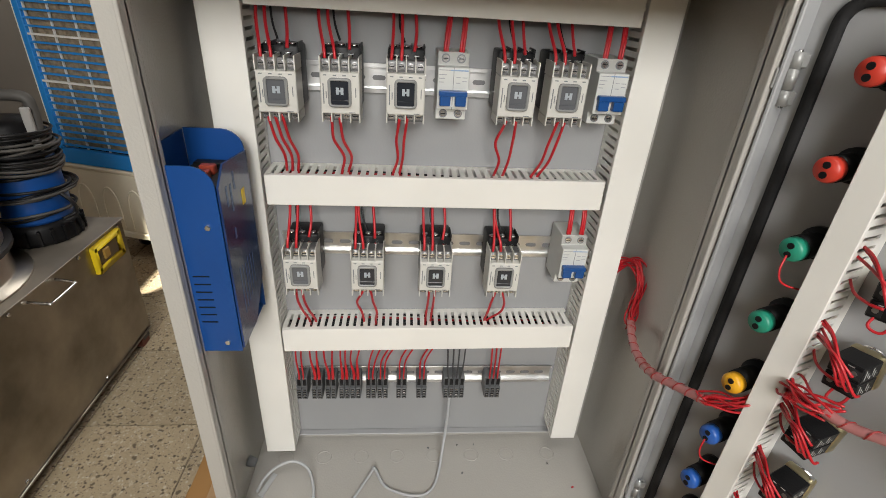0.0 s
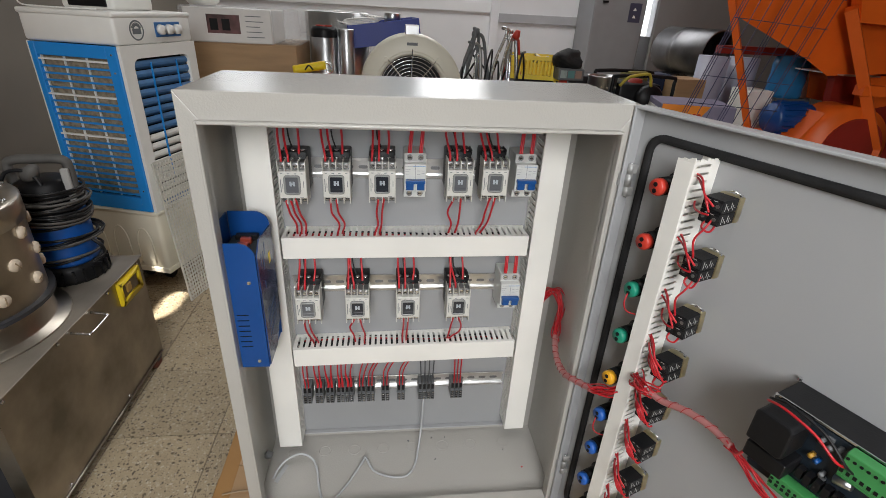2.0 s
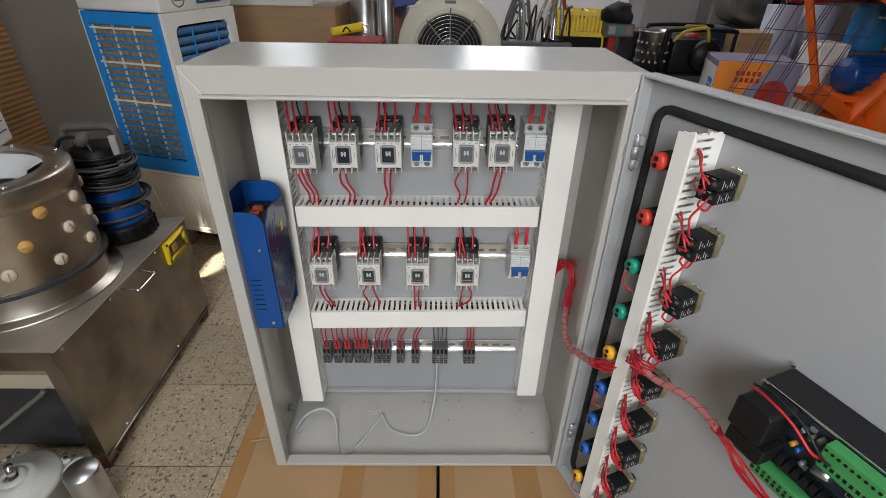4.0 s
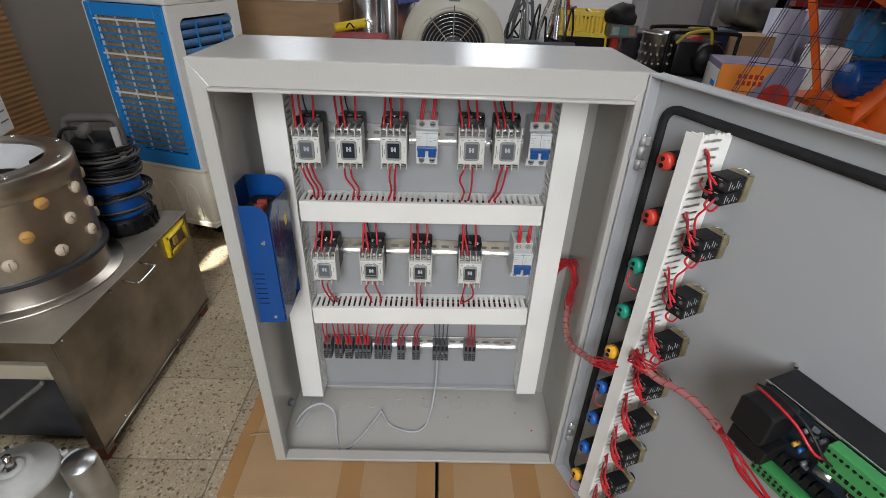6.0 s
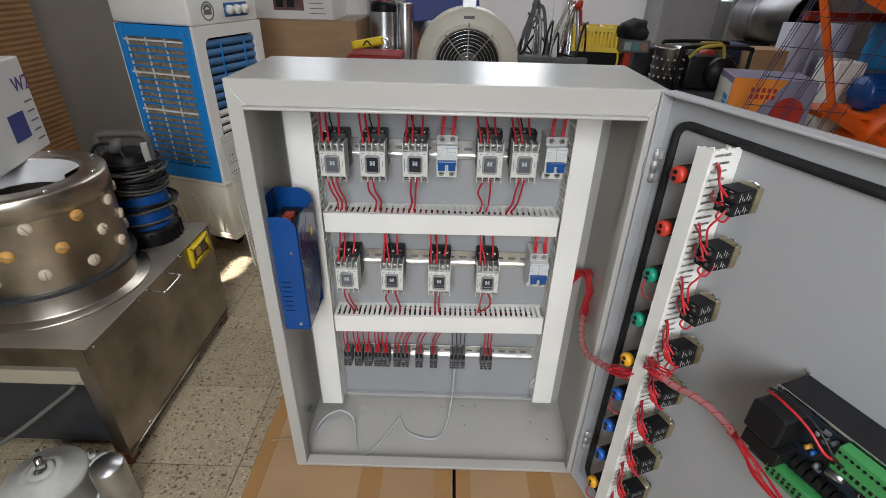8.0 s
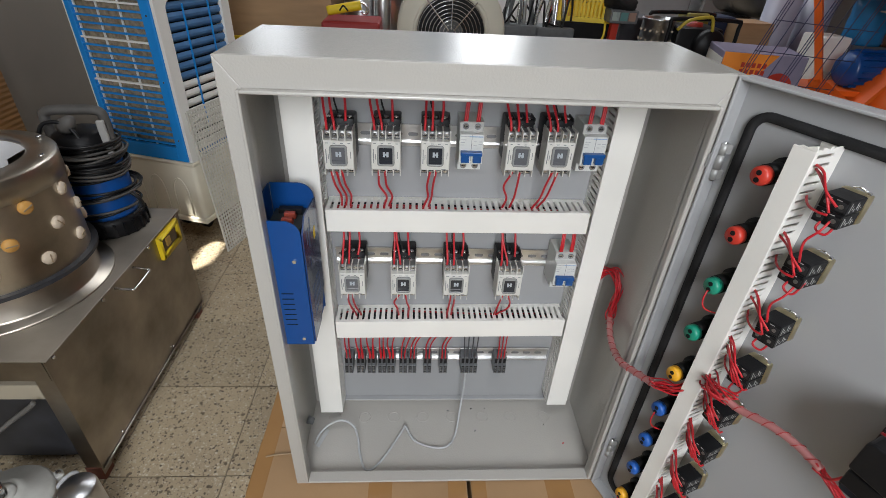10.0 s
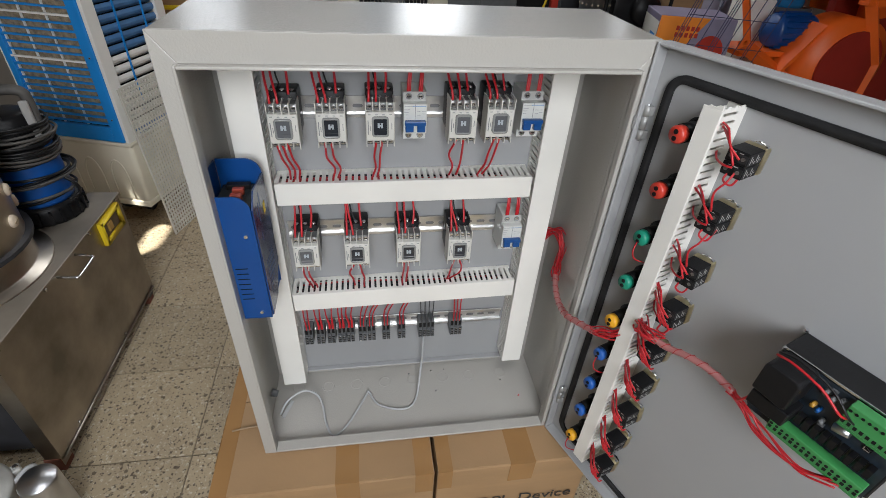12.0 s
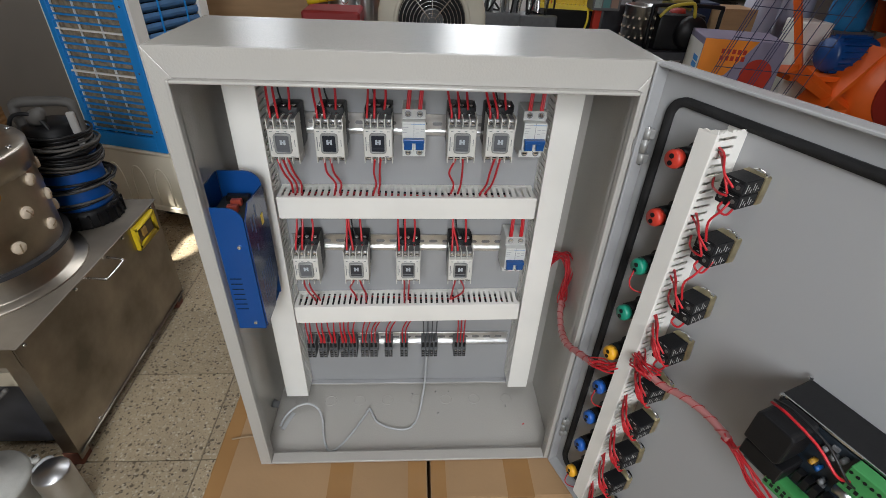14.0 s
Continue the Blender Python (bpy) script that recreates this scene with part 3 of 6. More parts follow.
for row, ztop, zbot in ((ROWS_OF_DEVICES[0], 1.040, 0.834), (ROWS_OF_DEVICES[1], 0.805, 0.602)):
    for x, z, c in row:
        for dx, yy in ((-0.0165, 0.0), (-0.0055, 0.0)):
            j = rng.uniform(-0.006, 0.006)
            red_up.append([(x + dx, PY - 0.066, z + 0.026), (x + dx + j * 0.2, PY - 0.064, z + 0.040), (x + dx + j - 0.003, PY - 0.045, z + 0.066), (x + dx + j - 0.004, PY - 0.030, ztop)])
        j = rng.uniform(-0.004, 0.004)
        red_up.append([(x + 0.009, PY - 0.052, z + 0.038), (x + 0.009 + j, PY - 0.040, z + 0.058), (x + 0.006 + j, PY - 0.028, ztop)])
        black_up.append([(x - 0.002, PY - 0.044, z + 0.046), (x - 0.008, PY - 0.036, z + 0.064), (x - 0.010 + j, PY - 0.026, ztop)])
        hgt = (z - 0.040) - zbot
        for q, (a, b, d, e) in enumerate(next(bends)):
            red_dn.append([(x + a, PY - 0.070, z - 0.030), (x + a * 0.6 + b * 0.4, PY - 0.066, z - 0.042), (x + b, PY - 0.056, zbot + hgt * 0.68), (x + d, PY - 0.046, zbot + hgt * 0.36), (x + e, PY - 0.034, zbot + 0.002), (x + e, PY - 0.028, zbot - 0.016)])
for i, x in enumerate([0.092] + TERM):
    for k in (-1, 1):
        sp = (0.008 if i in (5, 6, 7, 8) else -0.003) + rng.uniform(-0.004, 0.004) + k * 0.002
        for back in ((0.0, 0.002) if i in (1, 2, 3, 4) else (0.0,)):
            red_t.append([(x + k * 0.0033 + back, PY - 0.034, 0.484), (x + k * 0.0033 + back, PY - 0.033, 0.497), (x + k * 0.0033 + sp * 0.5, PY - 0.033, 0.530), (x + k * 0.0033 + sp + (0.030 if i > 5 else 0.016 if i > 3 else 0.004), PY - 0.028, 0.585)])
for k in range(4):
    x = 0.340 + (k - 1.5) * 0.0066
    blk_t.append([(x, PY - 0.034, 0.484), (x + (k - 1.5) * 0.002, PY - 0.033, 0.515), (x + (k - 1.5) * 0.004, PY - 0.028, 0.585)])
for k in range(3):
    x = 0.405 + (k - 1) * 0.0066
    red_t.append([(x, PY - 0.034, 0.484), (x, PY - 0.033, 0.52), (x + (k - 1) * 0.002, PY - 0.028, 0.585)])
for x in (0.3035, 0.489):
    for dx in (-0.0105, -0.0075, 0.0075, 0.0105):
        red_up.append([(x + dx, PY - 0.050, 0.988), (x + dx + 0.002, PY - 0.045, 1.01), (x + dx * 0.9 + 0.006, PY - 0.030, 1.045)])
for dx in (-0.0105, -0.0075, 0.0075, 0.0105):
    red_up.append([(0.487 + dx, PY - 0.050, 0.762), (0.487 + dx + 0.001, PY - 0.046, 0.785), (0.487 + dx * 0.9 + 0.004, PY - 0.030, 0.812)])
wires("red insulated single-core wire rising from a device into the duct", red_up, 0.0019, group="red device wires")
wires("thin black insulated wire rising into the duct", black_up, 0.0014, BLACKW, "black device wires")
wires("red insulated wire bent down into the duct slots", red_dn, 0.0018, group="red device wires")
wires("thin red wire rising from a terminal block", red_t, 0.0014, group="red terminal wires")
wires("thin dark grey wire rising from a terminal block", blk_t, 0.0013, material("dark_grey_wire", (0.06, 0.06, 0.065), 0.4), "dark terminal wires")
# wires in the ducts, most of them black so the slots look shaded
fl = random.Random(6)
for z in (0.812, 0.580):
    for k in range(26):
        y, dz = PY - 0.006 - 0.034 * fl.random(), fl.uniform(-0.008, 0.015 if z > 0.7 else 0.012)
        wires("wire filling the slotted wiring duct, mostly black to shade its slots", [[(0.080 + 0.02 * fl.random(), y, z + dz), (0.2, y + fl.uniform(-0.003, 0.003), z + dz + 0.002), (0.35, y, z + dz - 0.002), (0.513 - 0.05 * fl.random(), y, z + dz)]], 0.0019, RED if k % 5 == 0 else BLACKW, group="wires in the ducts")
solo("signal_cable", tb([(0.334, PY - 0.034, 0.448), (0.333, PY - 0.038, 0.40), (0.330, 0.150, 0.345), (0.318, 0.105, 0.310), (0.302, 0.078, 0.3068), (0.280, 0.071, 0.3068), (0.250, 0.078, 0.3068), (0.226, 0.093, 0.3068), (0.209, 0.121, 0.313), (0.203, 0.112, 0.311), (0.172, 0.059, 0.3068), (0.146, 0.026, 0.3068), (0.129, 0.026, 0.3068), (0.116, 0.060, 0.308), (0.110, 0.090, 0.316), (0.098, 0.112, 0.328), (0.074, 0.118, 0.338), (0.048, 0.110, 0.334), (0.030, 0.098, 0.322), (0.020, 0.085, 0.307)], 0.0024, 8), GREYW, "thin grey cable curled on the cabinet floor", "cable", smooth=80)
solo("cable_tag", bx(-0.004, 0.004, -0.022, 0.022, 0, 0.0015, m=pose(0.034, 0.098, 0.3055, 0, 8, -20)), GREYW, "pale strip of tape lying on the cabinet floor", "tape")
solo("grommet", cy((0.005, 0.110, 0.352), (0.018, 0.108, 0.348), 0.009, 0.007, 14), GREYP, "dark rubber cable gland at the lower cabinet side", "cable gland", smooth=40)

cb = random.Random(15)
for k in range(6):
    x, y = cb.uniform(0.30, 0.56), cb.uniform(0.08, 0.18)
    w = cb.uniform(0.0010, 0.0024)
    solo("crumb", bx(-w, w, -0.0012, 0.0012, 0, 0.0014, m=pose(x, y, BASE + T + 0.0002, 0, 0, cb.uniform(0, 180))), cb.choice((BLACK, RED, GREYP, ZINC)), "tiny clipping lying on the cabinet floor", "clipping", group="clippings on the cabinet floor")

# ---- the blue stepper driver on the side wall ----
drv = thing("motor_driver", "blue metal motor driver with open top bolted to the side wall", "motor driver", pose(0, 0, 0))
FX0, FX1, FZ0, FZ1 = 0.008, 0.068, 0.668, 0.889


def rounded_top(x0, x1, z0, z1, r, y0, y1):
    o = [(x0, z0), (x1, z0), (x1, z1 - r)]
    o += [(x1 - r + r * math.cos(radians(a)), z1 - r + r * math.sin(radians(a))) for a in range(15, 91, 15)]
    o += [(x0, z1)]
    return prism(bmesh.new(), o, y0, y1)


front = part("front_plate", rounded_top(FX0, FX1, FZ0, FZ1, 0.022, 0.007, 0.009), BLUEM, drv)
for k in range(7):
    z = 0.768 - k * 0.0098
    part("vent_slot", bx(0.030, 0.047, 0.0064, 0.0072, z - 0.0007, z + 0.0007), BLACK, front)
for x, z in ((0.055, 0.8255), (0.0535, 0.681)):
    part("screw", bolt(bmesh.new(), (x, 0.0072, z), (0, -1, 0), 0.0036, 0.0025), ZINC, front)
part("back_plate", rounded_top(FX0, FX1 + 0.002, FZ0, FZ1 + 0.012, 0.022, 0.100, 0.102), BLUEM, drv)
part("wall_plate", bx(0.0045, 0.0065, 0.007, 0.102, FZ0, FZ1 + 0.010), BLUEM, drv)
part("bottom_plate", bx(0.0065, FX1, 0.009, 0.1, FZ0, FZ0 + 0.002), BLUEM, drv)
cov = bmesh.new()
vs = [cov.verts.new((0.0685, y, z)) for y, z in ((0.009, FZ0 + 0.004), (0.060, FZ0 + 0.004), (0.1035, FZ0 + 0.045), (0.1035, FZ1 - 0.012), (0.03, FZ1 - 0.004), (0.009, FZ1 - 0.022))]
cov.faces.new(vs)
r = bmesh.ops.extrude_face_region(cov, geom=list(cov.faces))
bmesh.ops.translate(cov, verts=[v for v in r["geom"] if isinstance(v, bmesh.types.BMVert)], vec=(0.0022, 0, 0))
bmesh.ops.recalc_face_normals(cov, faces=cov.faces)
cover = part("cover_plate", cov, material("smoked_blue_cover", (0.008, 0.035, 0.13), 0.22, vary=0.5, scale=22), drv, "glossy dark blue label cover")
FADED = material("faded_print", (0.06, 0.10, 0.20), 0.4)
for k in range(6):
    y = 0.030 + 0.009 * k
    part("label_bar", bx(0.0708, 0.0711, y, y + 0.0015, 0.705 + 0.003 * k, 0.765 - 0.002 * (k % 3)), FADED, cover)
for y, z0, z1 in ((0.026, 0.84, 0.862), (0.038, 0.83, 0.86), (0.05, 0.85, 0.87), (0.034, 0.80, 0.812)):
    part("label_bar", bx(0.0708, 0.0711, y, y + 0.004, z0, z1), FADED, cover)
part("warning_mark", bx(0.0708, 0.0712, 0.070, 0.080, 0.824, 0.842), YELLOW, cover)
core = part("circuit_board", bx(0.014, 0.062, 0.010, 0.094, FZ0 + 0.010, 0.862), material("board_dark", (0.02, 0.025, 0.025), 0.55, vary=0.4, scale=60), drv)
for y in (0.042, 0.060):
    part("connector", bx(0.034, 0.050, y, y + 0.009, 0.862, 0.872, bevel=0.001), material("connector_red", (0.36, 0.06, 0.035), 0.4), core)
for y in (0.018, 0.082):
    part("connector", bx(0.022, 0.056, y - 0.006, y + 0.006, 0.862, 0.870, bevel=0.001), BLACK, core)


# ---- on the open door ----
def at_door(s, n, z, *r):
    return DOOR @ pose(s, -n, z - BASE, *r)


def lamp_unit(color, name):
    l = thing("pilot_lamp", f"{name} pilot lamp seen from behind on the open door", "pilot lamp", None, "pilot lamps on the door")
    part("body", lathe(bmesh.new(), [(0.0, 0.0), (0.0155, 0.0), (0.0155, 0.007), (0.0105, 0.007), (0.0105, 0.014), (0.0118, 0.014), (0.0118, 0.036), (0.0, 0.036)], 20, pose(0, 0, 0, 90)), BLACK, l, smooth=40)
    cap = part("rear_cap", lathe(bmesh.new(), [(0.0, 0.035), (0.0108, 0.036), (0.0112, 0.0435), (0.0095, 0.047), (0.0, 0.0475)], 20, pose(0, 0, 0, 90)), color, l, f"{name} terminal cap", smooth=40)
    for z in (-0.0042, 0.0042):
        part("terminal_hole", cy((0, -0.0465, z), (0, -0.0482, z), 0.003, seg=10), BLACK, cap)
    return l


LAMP = {n: material(f"lamp_{n}", c, 0.35) for n, c in (("red", (0.46, 0.035, 0.02)), ("green", (0.01, 0.22, 0.14)), ("yellow", (0.72, 0.36, 0.02)), ("blue", (0.015, 0.09, 0.36)))}
lamps = {}
LZ = (1.016, 0.940, 0.866, 0.787, 0.708, 0.632, 0.557, 0.481, 0.402)
for z, n in zip(LZ, ("red", "red", "green", "green", "yellow", "blue", "blue", "blue", "yellow")):
    m = at_door(0.078, 0.0, z - 0.003)
    if n in lamps:
        copy_thing(lamps[n], m)
    else:
        lamps[n] = lamp_unit(LAMP[n], n)
        lamps[n].matrix_world = m
wires("thin red wire linking the pilot lamps", [[DOOR @ Vector((0.078, -0.048, z - BASE - 0.008)), DOOR @ Vector((0.080, -0.053, z - BASE - 0.022)), DOOR @ Vector((0.085, -0.048, z - BASE - 0.034)), DOOR @ Vector((0.100, -0.030, z - BASE - 0.038))] for z in LZ[2::3]], 0.0010, group="lamp wires")


CLAMPD = material("dull_screw", (0.22, 0.22, 0.21), 0.4, 0.8, vary=0.3, scale=80)


def switch_unit():
    s = thing("push_button_switch", "black contact block with yellow-zinc collar behind a push button", "push button", None, "push buttons on the door")
    part("lock_ring", lathe(bmesh.new(), [(0.0, 0.0), (0.0095, 0.0), (0.0095, 0.004), (0.009, 0.005), (0.009, 0.016), (0.0, 0.016)], 18, pose(0, 0, 0, 90)), BLACK, s, smooth=40)
    col = part("collar", box(bmesh.new(), -0.017, 0.017, -0.024, -0.010, -0.0205, 0.0205, bevel=0.003, seg=2), BRASS, s, "yellow-zinc mounting collar", smooth=30)
    part("collar_screw", cy((0.012, -0.017, 0.020), (0.012, -0.017, 0.0235), 0.003, seg=8), ZINC, col)
    part("clamp_spring", tb([(-0.008, -0.013, 0.0215), (0.0, -0.015, 0.0245), (0.009, -0.013, 0.0215)], 0.0012, 5), ZINC, col)
    for z in (0.0102, -0.0102):
        b = part("contact_block", box(bmesh.new(), -0.0155, 0.0155, -0.060, -0.024, z - 0.0098, z + 0.0098, bevel=0.0012), BLACK, s, "black contact block")
        for x in (-0.0085, 0.0085):
            part("terminal_recess", bx(x - 0.0058, x + 0.0058, -0.0606, -0.0600, z - 0.0062, z + 0.0055), RUBBER, b)
            part("terminal_screw", cy((x, -0.0602, z), (x, -0.0614, z), 0.0030, seg=8), CLAMPD, b)
        bm = bmesh.new()
        for k in range(6):
            box(bm, 0.0155, 0.0158, -0.054 + 0.0045 * k, -0.0528 + 0.0045 * k, z - 0.0065 + 0.003 * (k % 2), z + 0.0060 - 0.004 * (k % 3))
        for xx, w in ((-0.006, 0.004), (0.004, 0.006)):
            box(bm, xx - w / 2, xx + w / 2, -0.0603, -0.0600, z + 0.0062, z + 0.0072)
        part("print", bm, material("pale_print", (0.36, 0.36, 0.35), 0.5), b)
    part("side_screw", cy((-0.013, -0.045, 0.0), (-0.018, -0.047, 0.0), 0.003, seg=8), ZINC, s)
    return s


sw = switch_unit()
SZ = (1.014, 0.940, 0.859, 0.785, 0.705, 0.633, 0.557, 0.481, 0.401)
sw.matrix_world = at_door(0.155, 0.0, SZ[0] - 0.003, 0, 0, 2) @ Matrix.Diagonal((0.80, 0.80, 0.76, 1))
turn = random.Random(9)
for z in SZ[1:]:
    copy_thing(sw, at_door(0.155, 0.0, z - 0.003, 0, turn.uniform(-5, 5), turn.uniform(-6, 6)))
dl = []
wr = random.Random(11)
for i, z in enumerate(SZ):
    def dp(s, n, zz):
        return DOOR @ Vector((s, -n, zz - BASE))
    for q in range(3):
        a, e = wr.uniform(-0.006, 0.006), -0.007 + 0.007 * q
        dl.append([dp(0.119, 0.030 + 0.003 * q, z + 0.024 + a), dp(0.134, 0.044, z + 0.022 + a), dp(0.149, 0.056, z + 0.016), dp(0.160 + e * 0.5, 0.056, z + 0.006 - 0.008 * (q % 2))])
    dl.append([dp(0.118, 0.022, z - 0.006), dp(0.132, 0.040, z - 0.009), dp(0.147, 0.050, z - 0.008), dp(0.157, 0.050, z - 0.007)])
    if i < 4:
        dl.append([dp(0.155, 0.044, z - 0.010), dp(0.153, 0.050, z - 0.022 + wr.uniform(-0.005, 0.004)), dp(0.163, 0.048, z - 0.026), dp(0.166, 0.042, z - 0.010)])
    if i > 2:
        for q in range(3):
            e = wr.uniform(-0.004, 0.004)
            dl.append([dp(0.121, 0.034, z + 0.010 + e), dp(0.136, 0.052, z + 0.016 + e), dp(0.152, 0.064, z + 0.010 + 0.004 * q), dp(0.158 + 0.006 * q, 0.060, z - 0.004), dp(0.160 + 0.006 * q, 0.052, z - 0.008)])
    if i in (1, 2):
        dl.append([dp(0.156, 0.052, z + 0.012), dp(0.153, 0.056, z + 0.035), dp(0.160, 0.054, z + 0.052), dp(0.161, 0.044, z + 0.066)])
wires("red insulated wire between the door duct and a push button", dl, 0.0013, group="red door wires")

# wrapped cable bundle from the cabinet to the door and on to the controller
SPIRAL = material("spiral_wrap", (0.36, 0.145, 0.14), 0.3, vary=0.1, scale=40)


def bundle(label, pts, r, wrap, n=6, loose=None):
    b = thing("cable_bundle", label, "cable bundle")
    line = smooth_line(pts, 10)
    if wrap:
        part("core", tube(bmesh.new(), line, r, 12, 1), SPIRAL, b, "clear spiral wrap round red wires", smooth=60)
        bm = bmesh.new()
        length = 0.0
        hel = []
        up = Vector((0, 0, 1))
        for i in range(len(line) - 1):
            d = (line[i + 1] - line[i])
            steps = 6
            for k in range(steps):
                p = line[i] + d * (k / steps)
                length += d.length / steps
                t = d.normalized()
                s = t.cross(Vector((0.3, 0.2, 0.93))).normalized()
                u = s.cross(t)
                a = length / 0.017 * 2 * math.pi
                hel.append(p + (s * math.cos(a) + u * math.sin(a)) * r)
        tube(bm, hel, 0.0008, 4, 1)
        part("wrap_edge", bm, material("wrap_edge_red", (0.30, 0.02, 0.02), 0.4), b)
    rr = random.Random(3)
    for k in range(n):
        jit = [Vector(p) + Vector((rr.uniform(-1, 1), rr.uniform(-1, 1), rr.uniform(-1, 1))) * r * 1.1 for p in (loose or pts)]
        part("strand", tube(bmesh.new(), jit, 0.0012, 6, 6), RED, b, smooth=80)
    return b


D3 = lambda s, n, z: DOOR @ Vector((s, -n, z - BASE))
bundle("loose red wires leaving the standing duct", [(0, 0, 0), (0, 0, 1)], 0.0075, False, 14, [(0.560, 0.172, 0.655), (0.574, 0.165, 0.700), (0.586, 0.145, 0.716), (0.590, 0.118, 0.700), (0.587, 0.114, 0.650), (0.586, 0.110, 0.628)])
bundle("red wire bundle in spiral wrap hanging from cabinet to door", [(0.586, 0.114, 0.640), (0.574, 0.074, 0.631), (0.567, 0.032, 0.631), (0.562, -0.010, 0.645), (0.567, -0.035, 0.655), (0.575, -0.061, 0.665), (0.579, -0.079, 0.673)], 0.0054, True, 0)
bundle("loose red wires running from the wrapped bundle into the door duct", [(0, 0, 0), (0, 0, 1)], 0.0068, False, 12, [(0.577, -0.074, 0.671), (0.586, -0.088, 0.679), (0.600, -0.104, 0.692), D3(0.110, 0.020, 0.715)])
bundle("red wires gathered beside the door duct", [(0, 0, 0), (0, 0, 1)], 0.009, False, 14, [D3(0.116, 0.028, 0.728), D3(0.128, 0.046, 0.744), D3(0.142, 0.060, 0.750), D3(0.165, 0.062, 0.752)])
bundle("red wire bundle in spiral wrap running to the controller", [D3(0.160, 0.061, 0.752), D3(0.180, 0.060, 0.753), D3(0.210, 0.057, 0.762), D3(0.240, 0.056, 0.766), D3(0.272, 0.057, 0.763)], 0.0046, True, 0)
bundle("loose red wires fanning to the controller terminals", [(0, 0, 0), (0, 0, 1)], 0.0042, False, 6, [D3(0.268, 0.057, 0.764), D3(0.292, 0.060, 0.754), D3(0.320, 0.062, 0.744), D3(0.360, 0.064, 0.741), D3(0.395, 0.060, 0.756)])

# ---- controller board on the door ----
ctl = thing("controller_board", "black cased controller with green terminal strips on the door", "controller", DOOR @ Matrix.Translation((0, 0, -BASE)))
part("case", box(bmesh.new(), 0.286, 0.418, -0.046, -0.001, 0.752, 0.853, bevel=0.0015), material("case_black", (0.012, 0.012, 0.013), 0.5, vary=0.3, scale=40, grain=0.2, spec=0.25), ctl, "matt black metal case")
part("case_rim", bx(0.286, 0.418, -0.0485, -0.047, 0.8515, 0.8535), ZINC, ctl)
for a in ((0.288, -0.0485, 0.851), (0.286, -0.004, 0.855), (0.416, -0.0485, 0.851)):
    part("corner_screw", bolt(bmesh.new(), a, (0, -0.3, 1), 0.0025, 0.003), ZINC, ctl)
pcb = part("board", bx(0.289, 0.415, -0.050, -0.0485, 0.753, 0.850), material("board_green_black", (0.012, 0.02, 0.03), 0.4, vary=0.5, scale=90), ctl)
relay = bmesh.new()
prism(relay, [(0.291, 0.815), (0.324, 0.813), (0.328, 0.817), (0.328, 0.850), (0.324, 0.854), (0.295, 0.854), (0.291, 0.850)], -0.089, -0.050)
bmesh.ops.bevel(relay, geom=list(relay.edges), offset=0.0022, segments=2, affect="EDGES", profile=0.5)
part("transformer", relay, BLACK, pcb, "black plastic transformer block")
part("transformer_step", bx(0.292, 0.332, -0.082, -0.050, 0.788, 0.807, bevel=0.001), BLACK, pcb)
GREEN = material("terminal_green", (0.045, 0.24, 0.07), 0.4, vary=0.08, scale=50)


def strip(s0, s1, z0, z1, n, up):
    st = part("terminal_strip", box(bmesh.new(), s0, s1, -0.064, -0.050, z0, z1, bevel=0.0008), GREEN, pcb, "green screw terminal strip")
    part("terminal_ledge", bx(s0, s1, -0.0595, -0.050, z0 - 0.006, z0), GREEN, pcb)
    w = (s1 - s0) / n
    for k in range(n):
        x = s0 + (k + 0.5) * w
        part("wire_hole", bx(x - w * 0.28, x + w * 0.28, -0.0645, -0.064, z0 + 0.003, z0 + 0.007), BLACK, st)
        part("terminal_screw", cy((x, -0.064, z1 - 0.006), (x, -0.0645, z1 - 0.006), w * 0.3, seg=8), BLACK, st)


strip(0.318, 0.412, 0.760, 0.776, 16, False)
strip(0.362, 0.412, 0.826, 0.852, 9, True)
FING_AMBER = material("amber_disc", (0.45, 0.24, 0.03), 0.5)
cr = random.Random(21)
for k in range(9):
    x = 0.334 + 0.0085 * k
    part("relay", bx(x, x + 0.006, -0.058 - cr.uniform(0, 0.004), -0.050, 0.786, 0.798), BLACK, pcb)
for k, (x, z, c) in enumerate(((0.338, 0.818, FING_AMBER), (0.344, 0.816, BLUEP), (0.352, 0.806, GREYP), (0.348, 0.838, GREYP), (0.340, 0.840, GREYP), (0.355, 0.842, GREYP))):
    part("capacitor", cy((x, -0.050, z), (x, -0.058, z), 0.0026, seg=10), c, pcb, smooth=40)
part("electrolytic_capacitor", cy((0.362, -0.056, 0.812), (0.376, -0.056, 0.816), 0.005, seg=14), GALV, pcb, smooth=40)
for k in range(14):
    x, z = cr.uniform(0.336, 0.408), cr.uniform(0.800, 0.848)
    part("chip", bx(x - 0.003, x + 0.003, -0.0525, -0.050, z - 0.002, z + 0.002), cr.choice((BLACK, GREYP, GALV)), pcb)
wires("thick red wire curving over the controller", [[D3(0.292, 0.075, 0.859), D3(0.310, 0.082, 0.866), D3(0.340, 0.084, 0.862), D3(0.362, 0.082, 0.848), D3(0.368, 0.066, 0.838)]], 0.0014, group="controller wires")
wires("black wire curving over the controller", [[D3(0.292, 0.072, 0.861), D3(0.312, 0.078, 0.870), D3(0.345, 0.080, 0.866), D3(0.368, 0.078, 0.848), D3(0.373, 0.066, 0.836)]], 0.0013, BLACKW, "controller wires")
wires("dark red wire from the bundle to the transformer", [[D3(0.270, 0.057, 0.764), D3(0.282, 0.064, 0.765), D3(0.291, 0.070, 0.785)]], 0.0016, group="controller wires")


